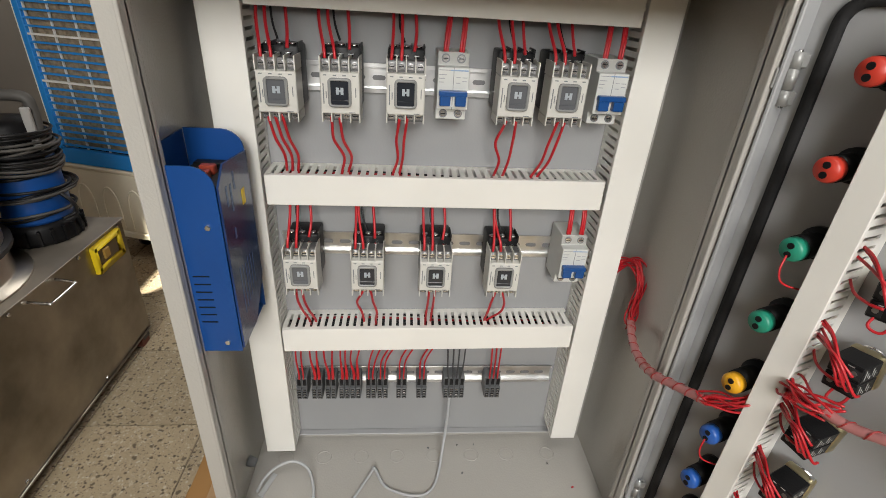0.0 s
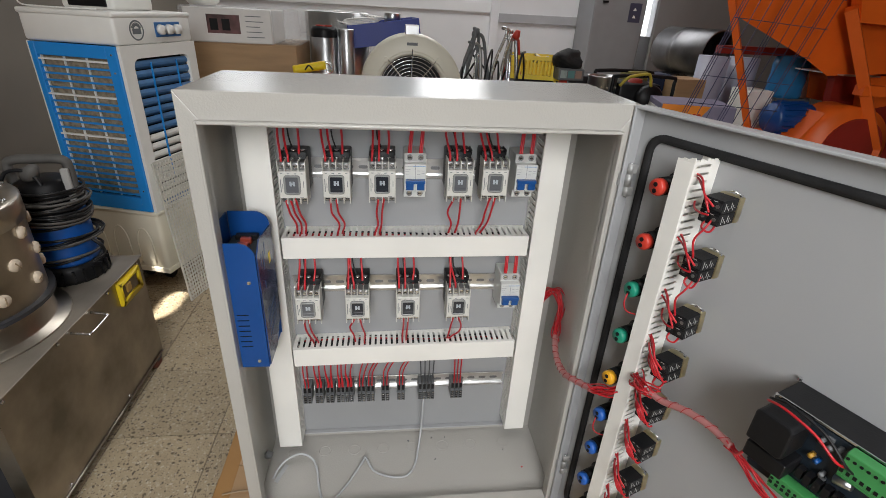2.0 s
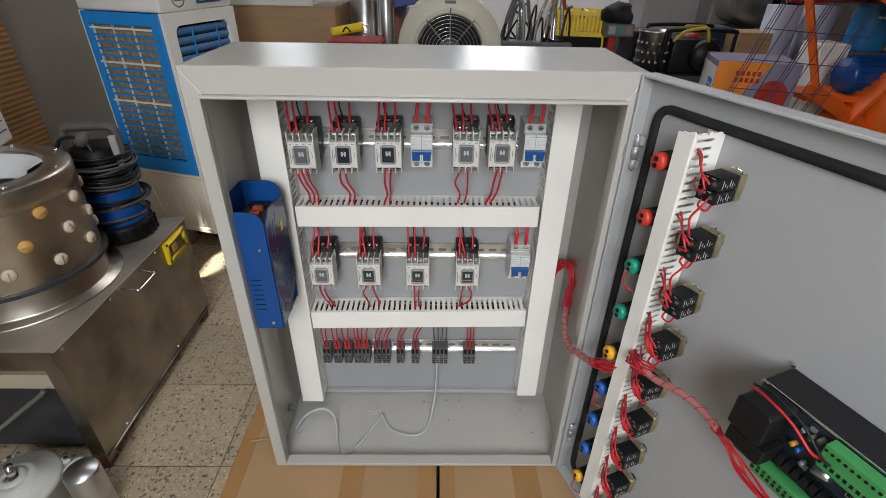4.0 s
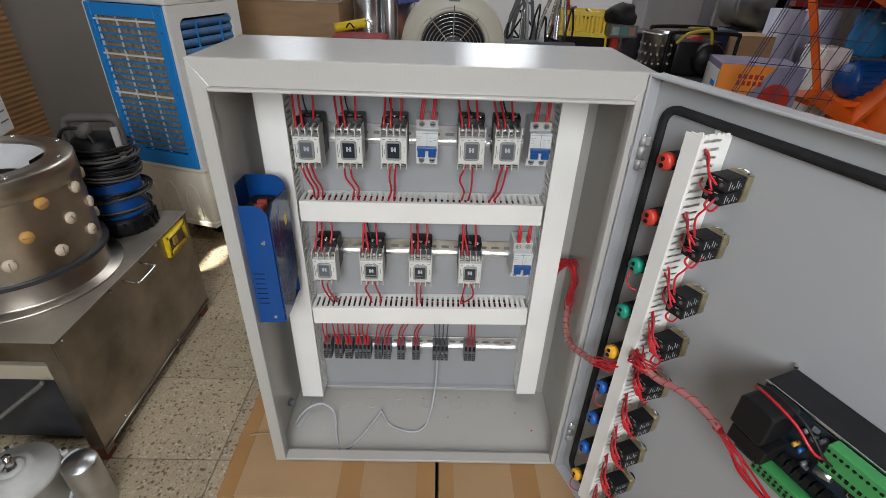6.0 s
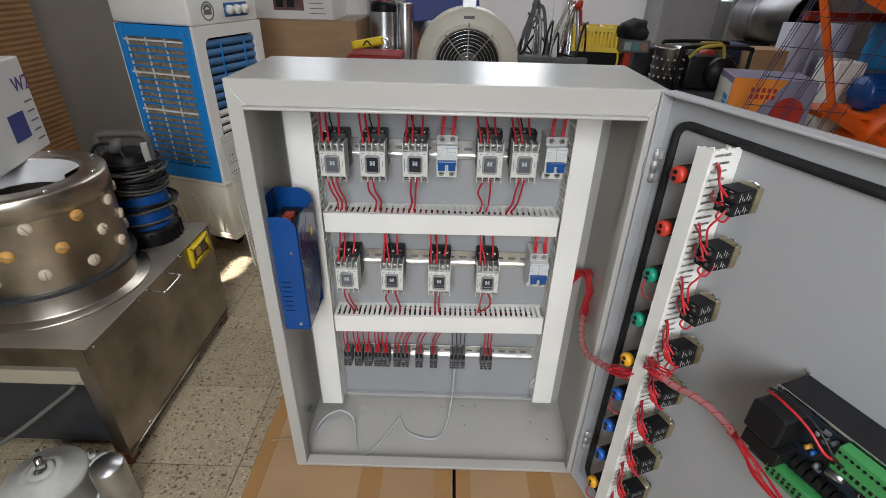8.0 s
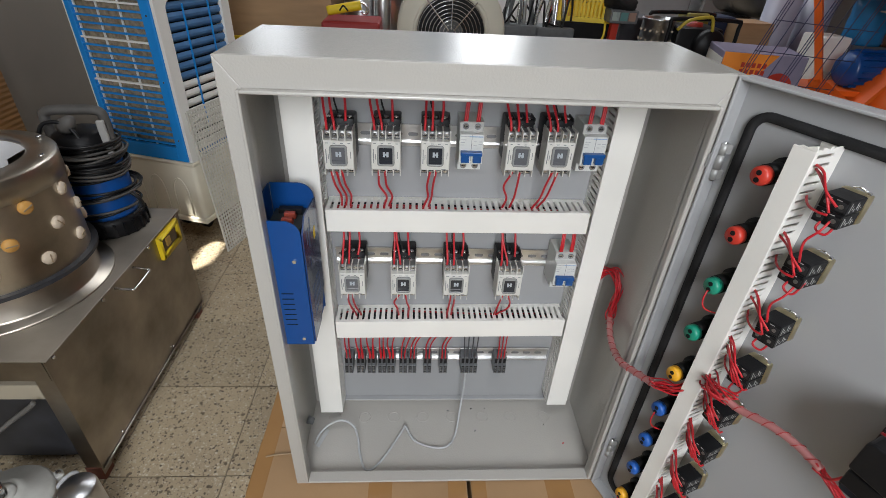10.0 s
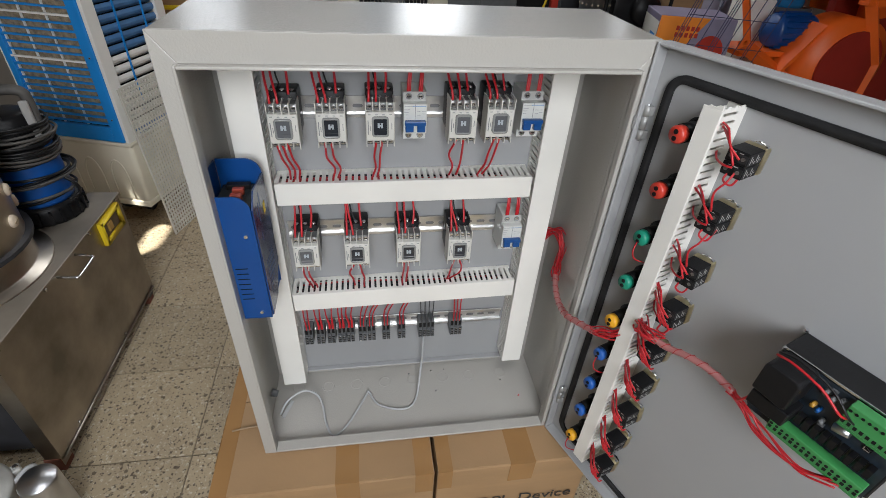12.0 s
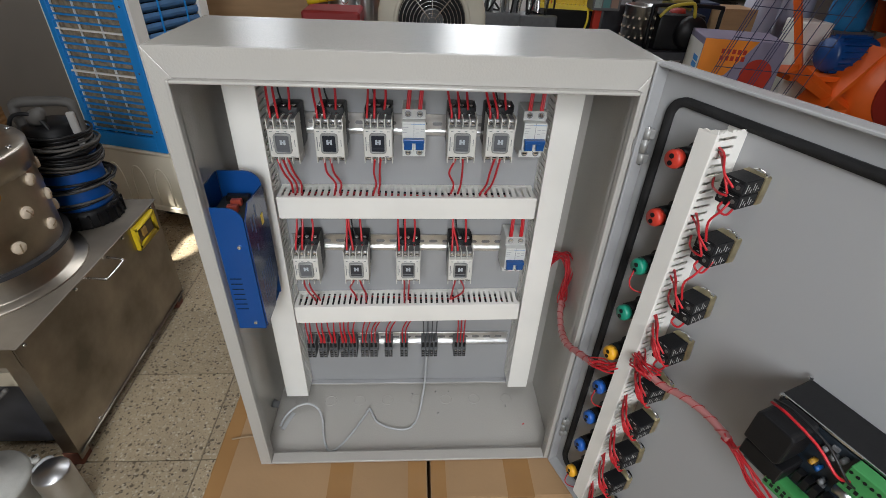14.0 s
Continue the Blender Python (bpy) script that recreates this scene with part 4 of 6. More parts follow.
# ---- cartons under the cabinet ----
def carton(name, label, x0, x1, y0, y1, z0, z1, tape_y=None, m=None, mat=CARD):
    c = thing(name, label, "carton", m)
    g = 0.0015
    part("carton_body", box(bmesh.new(), x0, x1, y0, y1, z0, z1 - 0.004, bevel=0.004, seg=2), mat, c)
    ym = (y0 + y1) / 2
    part("flap", bx(x0 + 0.001, x1 - 0.001, y0 + 0.001, ym - g, z1 - 0.004, z1), mat, c)
    part("flap", bx(x0 + 0.001, x1 - 0.001, ym + g, y1 - 0.001, z1 - 0.004, z1), mat, c)
    return c


left_box = carton("cardboard_box", "brown cardboard box carrying the cabinet, taped shut", -0.092, 0.335, -0.080, 0.34, 0.0, 0.3)
right_box = carton("cardboard_box", "brown cardboard box with printed words carrying the cabinet", 0.341, 0.668, -0.078, 0.34, 0.0, 0.3)
for b, xs in ((left_box, ((-0.092, -0.060), (0.140, 0.186), (0.296, 0.332))), (right_box, ((0.343, 0.372), (0.492, 0.545)))):
    for a, c in xs:
        part("tape", bx(a, c, *((-0.0812, -0.0803) if b is left_box else (-0.0792, -0.0783)), 0.235, 0.300), TAPE, b, "brown packing tape")
        part("tape", bx(a, c, -0.081, 0.338, 0.3000, 0.3004), TAPE, b)
part("tape", bx(-0.0935, -0.0925, -0.02, 0.10, 0.22, 0.3), TAPE, left_box)
# a straw end that sticks out of the seam
solo("straw", tb([(-0.075, 0.058, 0.302), (-0.05, 0.062, 0.303), (-0.01, 0.066, 0.302)], 0.0018, 6), material("stick_brown", (0.30, 0.21, 0.12), 0.6), "thin brown stick lying on the carton beside the cabinet", "stick")


def lettering(text, size, m, mat, parent, name="lettering"):
    cu = bpy.data.curves.new(name, "FONT")
    cu.body, cu.size, cu.extrude = text, size, 0.0002
    tmp = new(name, cu)
    me = bpy.data.meshes.new_from_object(tmp.evaluated_get(bpy.context.evaluated_depsgraph_get()))
    bpy.data.objects.remove(tmp)
    me.materials.append(mat)
    ob = new(name, me)
    ob.parent = parent
    ob.matrix_local = m
    return ob


PRINT = material("black_print", (0.03, 0.03, 0.03), 0.6)
lettering("DPI", 0.045, pose(0.430, -0.0803, 0.146, 90), PRINT, right_box)
lettering("Device", 0.045, pose(0.525, -0.0803, 0.146, 90), PRINT, right_box)

# ---- stainless plucking machine ----
mach = thing("plucking_machine", "stainless steel plucking machine with side panel and studded drum", "machine")
MX0, MX1, MYA, MYB, MZ = -1.08, -0.542, 0.196, 0.870, 0.430
DARKST = material("dark_painted_steel_and_shade", (0.035, 0.036, 0.042), 0.5, vary=0.3, scale=20)
part("table_top", box(bmesh.new(), MX0, MX1, MYA, MYB, MZ - 0.003, MZ, bevel=0.001), material("dusty_steel", (0.34, 0.30, 0.25), 0.5, 0.55, vary=0.25, scale=7), mach, "dusty stainless table top")
part("side_panel", box(bmesh.new(), MX1 - 0.012, MX1 - 0.009, MYA + 0.004, MYB, 0.045, MZ - 0.003), STEEL, mach, "brushed stainless side panel")
part("panel_hem", tb([(MX1 - 0.006, MYA + 0.006, 0.048), (MX1 - 0.006, MYB - 0.004, 0.048)], 0.0032, 8, 1), STEEL, mach, smooth=60)
part("rear_panel", bx(MX0, MX1 - 0.012, MYB - 0.004, MYB, 0.045, MZ - 0.003), STEEL, mach)
part("left_panel", bx(MX0, MX0 + 0.003, MYA, MYB, 0.045, MZ - 0.003), STEEL, mach)
part("front_rail", bx(MX0, MX1 - 0.014, MYA + 0.004, MYA + 0.03, 0.368, MZ - 0.003), STEEL, mach)
part("inner_shelf", bx(MX0 + 0.005, MX1 - 0.05, MYA + 0.03, MYB - 0.01, 0.29, 0.30), CARD, mach)
part("front_rail", bx(MX0, MX1 - 0.05, MYA + 0.012, MYA + 0.026, 0.300, 0.345), material("beige_board", (0.42, 0.37, 0.28), 0.7), mach)
part("post", bx(MX1 - 0.05, MX1 - 0.014, MYA + 0.006, MYA + 0.04, 0.02, 0.368), STEEL, mach)
# added dark sheet, stands in for the shade under the table
part("inner_shade_panel", bx(MX0 + 0.005, MX1 - 0.055, MYA + 0.05, MYA + 0.055, 0.04, 0.288), DARKST, mach, "added dark sheet for the shade behind the open front")
part("post", bx(MX1 - 0.05, MX1 - 0.014, MYB - 0.04, MYB - 0.006, 0.02, MZ - 0.004), DARKST, mach)
RUST = material("red_primer", (0.16, 0.055, 0.035), 0.8, vary=0.3, scale=30)
for x, y in ((MX1 - 0.035, MYA + 0.024), (MX1 - 0.035, MYB - 0.028), (MX0 + 0.03, MYA + 0.024), (MX0 + 0.03, MYB - 0.028)):
    part("foot", box(bmesh.new(), x - 0.02, x + 0.02, y - 0.02, y + 0.02, 0.0, 0.05, bevel=0.002), RUST, mach, "red-brown primed foot")
for y, z in ((0.225, 0.414), (0.42, 0.414), (0.66, 0.414), (0.845, 0.414), (0.30, 0.060), (0.62, 0.060)):
    part("rivet", bolt(bmesh.new(), (MX1 - 0.009, y, z), (1, 0, 0), 0.005, 0.004), ZINC, mach, smooth=30)
TC = (-0.795, 0.470)
DRUM_R = 0.195
part("drum", lathe(bmesh.new(), [(0.18, MZ), (0.227, MZ), (0.228, MZ + 0.002), (0.226, MZ + 0.005), (0.198, MZ + 0.006), (DRUM_R, MZ + 0.010), (DRUM_R, 0.56), (DRUM_R, 0.700)], 64, Matrix.Translation((TC[0], TC[1], 0))), material("drum_steel", (0.56, 0.51, 0.44), 0.32, 1.0, vary=0.34, scale=9, grain=0.05, grain_scale=80), mach, "stainless drum", smooth=40)
part("drum_band", lathe(bmesh.new(), [(DRUM_R, 0.700), (0.200, 0.702), (0.200, 0.752), (0.196, 0.757), (0.142, 0.757), (0.138, 0.753), (0.137, 0.70), (0.15, 0.60)], 64, Matrix.Translation((TC[0], TC[1], 0))), bpy.data.materials["drum_steel"], mach, "rolled stainless rim band", smooth=40)
for k in range(8):
    a = radians(45 * k + 12)
    part("rim_bolt", bolt(bmesh.new(), (TC[0] + 0.182 * math.cos(a), TC[1] + 0.182 * math.sin(a), 0.757), (0, 0, 1), 0.006, 0.005), ZINC, mach, smooth=30)
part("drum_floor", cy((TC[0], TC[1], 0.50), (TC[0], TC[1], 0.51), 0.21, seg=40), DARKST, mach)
FING = [material("finger_cream", (0.62, 0.52, 0.40), 0.6), material("finger_orange", (0.62, 0.33, 0.08), 0.55)]
fr = random.Random(5)
SLOT_TAN = material("slot_tan", (0.35, 0.26, 0.16), 0.7)
for row, (z, turn0) in enumerate(((0.680, -21.0), (0.619, -37.0), (0.556, -21.0))):
    for k in range(-5, 6):
        a = radians(turn0 + 31.2 * k)
        d = Vector((math.cos(a), math.sin(a), 0))
        q = Matrix.Translation(Vector((TC[0], TC[1], z + fr.uniform(-0.005, 0.005))) + d * (DRUM_R - 0.0005)) @ d.to_track_quat("Z", "Y").to_matrix().to_4x4()
        amber = (row, k) in ((0, 0), (1, 0), (1, -1), (0, 4), (2, 3))
        f = part("rubber_finger", lathe(bmesh.new(), [(0.0155, 0.0), (0.0155, 0.004), (0.0125, 0.0085), (0.0, 0.010)], 14, q), FING[1 if amber else 0], mach, "round rubber finger head", smooth=40)
        part("finger_slot", bx(-0.011, 0.011, -0.0014, 0.0014, 0.0092, 0.0103, m=q @ pose(0, 0, 0, 0, 0, fr.uniform(0, 180))), SLOT_TAN, f)
part("funnel_lip", lathe(bmesh.new(), [(0.139, 0.752), (0.10, 0.735), (0.095, 0.70)], 32, Matrix.Translation((TC[0], TC[1], 0)), 40, 170), material("pale_liner", (0.65, 0.65, 0.66), 0.4), mach, smooth=50)
hm = bmesh.new()
tube(hm, [(MX1 - 0.010, 0.475, 0.408), (MX1 + 0.030, 0.478, 0.402), (MX1 + 0.036, 0.485, 0.401), (MX1 + 0.036, 0.560, 0.401), (MX1 + 0.030, 0.568, 0.402), (MX1 - 0.010, 0.570, 0.408), ], 0.0035, 8, 3)
part("handle", hm, ZINC, mach, "bent steel rod handle", smooth=60)
sf = part("switch_frame", ring_strip(-0.066, 0.066, -0.040, 0.040, 0.006, 0.016, -0.010, 0.0), YELLOW, mach, "yellow plastic switch frame", smooth=30)
sf.matrix_local = pose(MX1 - 0.009, 0.773, 0.374, 0, 0, 90)
sb = part("switch_button", bx(-0.022, 0.004, -0.008, 0.0, -0.014, 0.014, bevel=0.002), material("amber_switch", (0.42, 0.25, 0.06), 0.4), sf)
part("switch_well", bx(-0.050, 0.050, -0.003, -0.0005, -0.025, 0.025), material("well_brown", (0.14, 0.10, 0.06), 0.6), sf)

# ---- submersible pump with wound cable on the machine ----
pump = thing("drain_pump", "blue drain pump wound with black cable on the machine table", "pump", pose(-0.690, 0.762, MZ, 0, 0, 8))
part("pump_base", lathe(bmesh.new(), [(0.0, 0.0), (0.092, 0.0), (0.096, 0.012), (0.090, 0.040), (0.084, 0.052), (0.0, 0.052)], 28), BLACK, pump, "ribbed black pump foot", smooth=30)
for k in range(22):
    a = 2 * math.pi * k / 22
    part("base_rib", bx(0.086, 0.099, -0.003, 0.003, 0.003, 0.042, m=pose(0, 0, 0, 0, 0, math.degrees(a))), BLACK, pump)
part("motor_casing", lathe(bmesh.new(), [(0.0, 0.052), (0.079, 0.052), (0.081, 0.06), (0.081, 0.11), (0.079, 0.20), (0.076, 0.215), (0.05, 0.225), (0.0, 0.225)], 28), material("pump_blue", (0.006, 0.080, 0.33), 0.34, vary=0.12, scale=15), pump, "blue enamelled casing", smooth=40)
part("motor_cap", lathe(bmesh.new(), [(0.0, 0.225), (0.07, 0.225), (0.072, 0.25), (0.066, 0.29), (0.045, 0.30), (0.0, 0.30)], 24), BLACK, pump, smooth=40)
DUSTY = material("dusty_grey_plastic", (0.085, 0.08, 0.074), 0.6, vary=0.3, scale=14)
part("handle", tb([(-0.068, 0, 0.25), (-0.072, 0, 0.32), (-0.062, 0, 0.348), (0.0, 0, 0.352), (0.060, 0, 0.348), (0.070, 0, 0.32), (0.072, -0.01, 0.25)], 0.013, 10), DUSTY, pump, "dusty grey carrying handle", smooth=60)
part("float_arm", bx(0.058, 0.078, -0.03, -0.018, 0.22, 0.33, bevel=0.003), material("pale_grey_arm", (0.36, 0.35, 0.34), 0.5), pump)
part("plug", lathe(bmesh.new(), [(0.0, 0.0), (0.018, 0.0), (0.022, 0.02), (0.012, 0.05), (0.0, 0.052)], 14, pose(-0.02, -0.03, 0.31, 50, 0, 60)), DUSTY, pump, smooth=40)
cr2 = random.Random(8)
for zc, r0, n, sp in ((0.132, 0.090, 6, 0.014), (0.240, 0.082, 20, 0.048), (0.066, 0.092, 2, 0.006), (0.190, 0.089, 5, 0.016)):
    for k in range(n):
        z = zc + cr2.uniform(-sp, sp) * 0.8
        ph, am = cr2.uniform(0, 6.28), cr2.uniform(0.003, 0.014)
        rr = r0 + cr2.uniform(-0.004, 0.012)
        pts = [((rr + 0.006 * math.sin(3 * t + ph)) * math.cos(t), (rr + 0.006 * math.sin(2 * t + ph)) * math.sin(t), z + am * math.sin(t + ph)) for t in [2 * math.pi * i / 20 for i in range(20)]]
        part("cable_turn", tube(bmesh.new(), pts, 0.0038, 6, 2, True), BLACKW if k % 4 else DUSTY, pump, smooth=80)
part("cable_turn", tb([(0.088, -0.04, 0.13), (0.112, -0.04, 0.10), (0.108, -0.03, 0.07), (0.085, -0.05, 0.06)], 0.0048, 6), BLACKW, pump, smooth=80)
part("cable_loop", tb([(-0.05, -0.06, 0.20), (-0.075, -0.055, 0.27), (-0.06, -0.05, 0.325), (-0.02, -0.05, 0.335), (0.01, -0.05, 0.31), (0.03, -0.06, 0.25)], 0.0052, 6), BLACKW, pump, smooth=80)

# ---- electric motor and capacitor on the floor ----
mot = thing("electric_motor", "grey cast electric motor standing on end on the floor", "electric motor", pose(-0.672, 0.075, 0))
CASTG = material("cast_grey", (0.50, 0.50, 0.47), 0.5, 0.0, vary=0.2, scale=18, grain=0.2)
part("housing", lathe(bmesh.new(), [(0.0, 0.0), (0.085, 0.0), (0.088, 0.01), (0.088, 0.105), (0.092, 0.108), (0.092, 0.118), (0.086, 0.126), (0.05, 0.134), (0.046, 0.142), (0.028, 0.143), (0.024, 0.137), (0.014, 0.137), (0.0, 0.137)], 40), CASTG, mot, smooth=35)
part("shaft", cy((0, 0, 0.13), (0.004, 0.004, 0.182), 0.009, seg=14), ZINC, mot, smooth=40)
part("bearing_boss", lathe(bmesh.new(), [(0.03, 0.134), (0.03, 0.148), (0.018, 0.150), (0.014, 0.145)], 20), CASTG, mot, smooth=40)
for k in range(4):
    a = radians(45 + 90 * k)
    part("lug", box(bmesh.new(), 0.084, 0.108, -0.012, 0.012, 0.098, 0.118, bevel=0.003, m=pose(0, 0, 0, 0, 0, 45 + 90 * k)), CASTG, mot)
    part("lug_bolt", bolt(bmesh.new(), (0.1 * math.cos(a), 0.1 * math.sin(a), 0.118), (0, 0, 1), 0.006, 0.005), ZINC, mot)
solo("run_capacitor", lathe(bmesh.new(), [(0.0, 0.0), (0.037, 0.0), (0.038, 0.004), (0.038, 0.158), (0.035, 0.165), (0.0, 0.167)], 24, pose(-0.508, 0.082, 0.0)), material("aluminium_can", (0.62, 0.63, 0.65), 0.34, 1.0, vary=0.15, scale=20), "silver aluminium motor capacitor standing beside the motor", "capacitor", smooth=40)
solo("motor_cable", tb([(-0.60, 0.10, 0.10), (-0.575, 0.135, 0.12), (-0.555, 0.14, 0.12), (-0.552, 0.11, 0.09), (-0.56, 0.06, 0.04), (-0.58, 0.03, 0.012)], 0.005, 8), GREYW, "grey motor cable bent over the capacitor", "cable", smooth=80)
solo("strap", tb([(-0.90, 0.09, 0.12), (-0.76, 0.13, 0.20), (-0.66, 0.175, 0.27), (-0.615, 0.180, 0.305), (-0.60, 0.181, 0.32)], 0.006, 6), material("grey_strap", (0.13, 0.125, 0.115), 0.7), "frayed grey cord hanging from the machine", "cord", smooth=80)

# ---- evaporative air cooler ----
COOL = Matrix.Translation((-0.662, 1.282, 0)) @ pose(0, 0, 0, 0, 0, -17)
cooler = thing("air_cooler", "white evaporative air cooler with blue grille and straw pad", "air cooler", COOL)
CW, CD = 0.378, 0.40
part("head", box(bmesh.new(), -CW, 0.0, 0.0, CD, 1.030, 1.130, bevel=0.012, seg=3), COOLW, cooler, smooth=40)
part("head_rim", box(bmesh.new(), -CW - 0.004, 0.004, -0.004, CD + 0.004, 1.118, 1.138, bevel=0.008, seg=3), COOLW, cooler, smooth=40)
part("corner_post", box(bmesh.new(), -CW, -CW + 0.014, 0.0, 0.05, 0.40, 1.03, bevel=0.003), COOLW, cooler)
part("rear_wall", bx(-CW, -0.016, CD - 0.006, CD, 0.40, 1.03), COOLW, cooler)
part("left_wall", bx(-CW, -CW + 0.006, 0.05, CD - 0.006, 0.40, 1.03), COOLW, cooler)
part("inner_core", bx(-CW + 0.03, -0.055, 0.06, CD - 0.02, 0.42, 1.02), BLACK, cooler)
tank = part("water_tank", box(bmesh.new(), -CW - 0.006, 0.008, -0.008, CD + 0.004, 0.150, 0.405, bevel=0.018, seg=3), BASEY, cooler, "ivory plastic water tank", smooth=40)
for x in (-0.30, -0.19, -0.08):
    o = [(x + 0.035 * math.cos(a), 0.25 + 0.085 * math.sin(a)) for a in [math.pi * i / 10 for i in range(11)]]
    part("moulded_rib", tb([(p, -0.008, q) for p, q in [(x + 0.035, 0.17)] + o + [(x - 0.035, 0.17)]], 0.004, 6, 1), BASEY, tank, smooth=60)
part("tank_rim", box(bmesh.new(), -CW - 0.010, 0.012, -0.012, CD + 0.008, 0.395, 0.410, bevel=0.004), BASEY, cooler)
part("skirt", box(bmesh.new(), -CW - 0.002, 0.012, -0.012, CD, 0.135, 0.160, bevel=0.004), BASEY, cooler)
for x in (-CW + 0.12, -0.15):
    for y in (0.17, CD - 0.12):
        part("caster", cy((x - 0.012, y, 0.03), (x + 0.012, y, 0.03), 0.03, seg=16), BLACK, cooler, smooth=40)
        part("caster_fork", bx(x - 0.018, x + 0.018, y - 0.012, y + 0.012, 0.05, 0.136), BLACK, cooler)
gx0, gx1, gz0, gz1 = -CW + 0.014, -0.012, 0.412, 1.028
ox0, ox1, oz0, oz1 = -0.340, -0.052, 0.468, 0.985
for a in ((gx0, ox0, gz0, gz1), (ox1, gx1, gz0, gz1), (ox0, ox1, gz0, oz0), (ox0, ox1, oz1, gz1)):
    part("grille_frame", bx(a[0], a[1], -0.006, 0.012, a[2], a[3], bevel=0.0015), COOLB, cooler, "bright blue grille frame")
part("straw_pad", bx(ox0, ox1, 0.018, 0.05, oz0, oz1), STRAW, cooler, "coarse straw cooling pad")
NR = 21
for k in range(NR):
    z = oz0 + (k + 0.5) * (oz1 - oz0) / NR
    pale = k in (9, 15, 20)
    part("grille_bar", bx(ox0, ox1, -0.004, 0.006, z - 0.003, z + 0.003), COOLW if pale else COOLB, cooler)
for k in range(4):
    x = ox0 + 0.003 + k * (ox1 - ox0 - 0.006) / 3
    part("grille_bar", bx(x - 0.0026, x + 0.0026, 0.006, 0.012, oz0, oz1), COOLW, cooler)
for z in (0.50, 0.72, 0.94, 1.0):
    part("grille_screw", bolt(bmesh.new(), (-0.030, -0.006, z), (0, -1, 0), 0.004, 0.002), ZINC, cooler)
# louvred outlet on the side that faces the cabinet
def plate_with_hole(x0, x1, z0, z1, hx0, hx1, hz0, hz1, r, y0, y1, seg=8):
    """An upright plate from y0 to y1 with a round-cornered opening through it."""
    bm = bmesh.new()
    inner, outer = [], []
    for cx, cz, ox, oz, a in ((hx1 - r, hz1 - r, x1, z1, 0), (hx0 + r, hz1 - r, x0, z1, 90), (hx0 + r, hz0 + r, x0, z0, 180), (hx1 - r, hz0 + r, x1, z0, 270)):
        for k in range(seg + 1):
            an = radians(a + 90 * k / seg)
            p = (cx + r * math.cos(an), cz + r * math.sin(an))
            inner.append(p)
            first = (k <= seg / 2) == (a in (0, 180))
            mid = k == seg // 2
            outer.append((ox, oz) if mid else ((ox, p[1]) if first else (p[0], oz)))
    loops = [[bm.verts.new((p, y, q)) for p, q in line] for line, y in ((outer, y1), (outer, y0), (inner, y0), (inner, y1))]
    n = len(inner)
    for a, b in zip(loops, loops[1:] + loops[:1]):
        for i in range(n):
            bm.faces.new((a[i], b[i], b[(i + 1) % n], a[(i + 1) % n]))
    bmesh.ops.recalc_face_normals(bm, faces=bm.faces)
    return bm


part("outlet_frame", plate_with_hole(0.0, CD, 0.410, 1.030, 0.050, 0.352, 0.420, 0.985, 0.03, -0.004, 0.010), COOLW, cooler, "white moulded outlet frame").matrix_local = pose(0.0, 0.0, 0.0, 0, 0, 90)
for k in range(17):
    z = 0.425 + 0.0335 * k
    lv = bmesh.new()
    prof = [(-0.006, -0.011), (0.006, -0.004), (0.008, 0.002), (0.003, 0.010), (-0.001, 0.008), (-0.002, 0.0)]
    a = [lv.verts.new((-0.012 + p, 0.050, z + 1.5 * q)) for p, q in prof]
    b = [lv.verts.new((-0.012 + p, 0.352, z + 1.5 * q)) for p, q in prof]
    lv.faces.new(a)
    lv.faces.new(b[::-1])
    for i in range(6):
        lv.faces.new((a[i], b[i], b[(i + 1) % 6], a[(i + 1) % 6]))
    bmesh.ops.recalc_face_normals(lv, faces=lv.faces)
    part("louvre", lv, material("louvre_blue", (0.07, 0.19, 0.40), 0.45, vary=0.15, scale=20) if k == 0 else (bpy.data.materials["louvre_blue"] if k > 8 else COOLW), cooler)
for y in (0.13, 0.27):
    part("louvre_link", bx(0.002, 0.006, y, y + 0.006, 0.50, 0.968), COOLB, cooler)
part("control_panel", bx(0.0, 0.004, 0.190, 0.330, 1.052, 1.104, bevel=0.002), material("panel_blue", (0.03, 0.13, 0.34), 0.45), cooler)
for y in (0.215, 0.260, 0.305):
    part("knob", cy((0.004, y, 1.078), (0.020, y, 1.078), 0.0185, 0.0165, 18), COOLW, cooler, "white round control knob", smooth=40)
eb = bmesh.new()
lathe(eb, [(0.034, 0.0), (0.034, 0.0008), (0.029, 0.0008), (0.029, 0.0)], 24, pose(0.0005, 0.100, 1.078, 0, 90))
part("emblem", eb, INK, cooler)
for k in range(7):
    a = radians(-60 + 20 * k)
    part("emblem_bar", bx(0.0005, 0.0012, 0.100 - 0.003, 0.100 + 0.003, 1.078 + 0.014, 1.078 + 0.026, m=Matrix.Translation((0, 0.100, 1.078)) @ pose(0, 0, 0, math.degrees(a)) @ Matrix.Translation((0, -0.100, -1.078))), INK, cooler)
part("emblem_bar", bx(0.0005, 0.0012, 0.080, 0.120, 1.066, 1.084), INK, cooler)

# perforated white sheet leaning on the cooler
sheet = thing("perforated_sheet", "white perforated metal sheet leaning against the air cooler", "metal sheet", COOL @ pose(0.070, 0.010, 0.0, 0, -4.3, 0))
bm = bmesh.new()
ny, nz, SW, SH = 13, 34, 0.20, 0.615
for j in range(nz + 1):
    z = SH * j / nz
    box(bm, -0.001, 0.001, 0, SW, z - 0.0036, z + 0.0036)
for i in range(ny + 1):
    y = SW * i / ny
    box(bm, -0.0013, 0.0013, y - 0.0034, y + 0.0034, 0, SH)
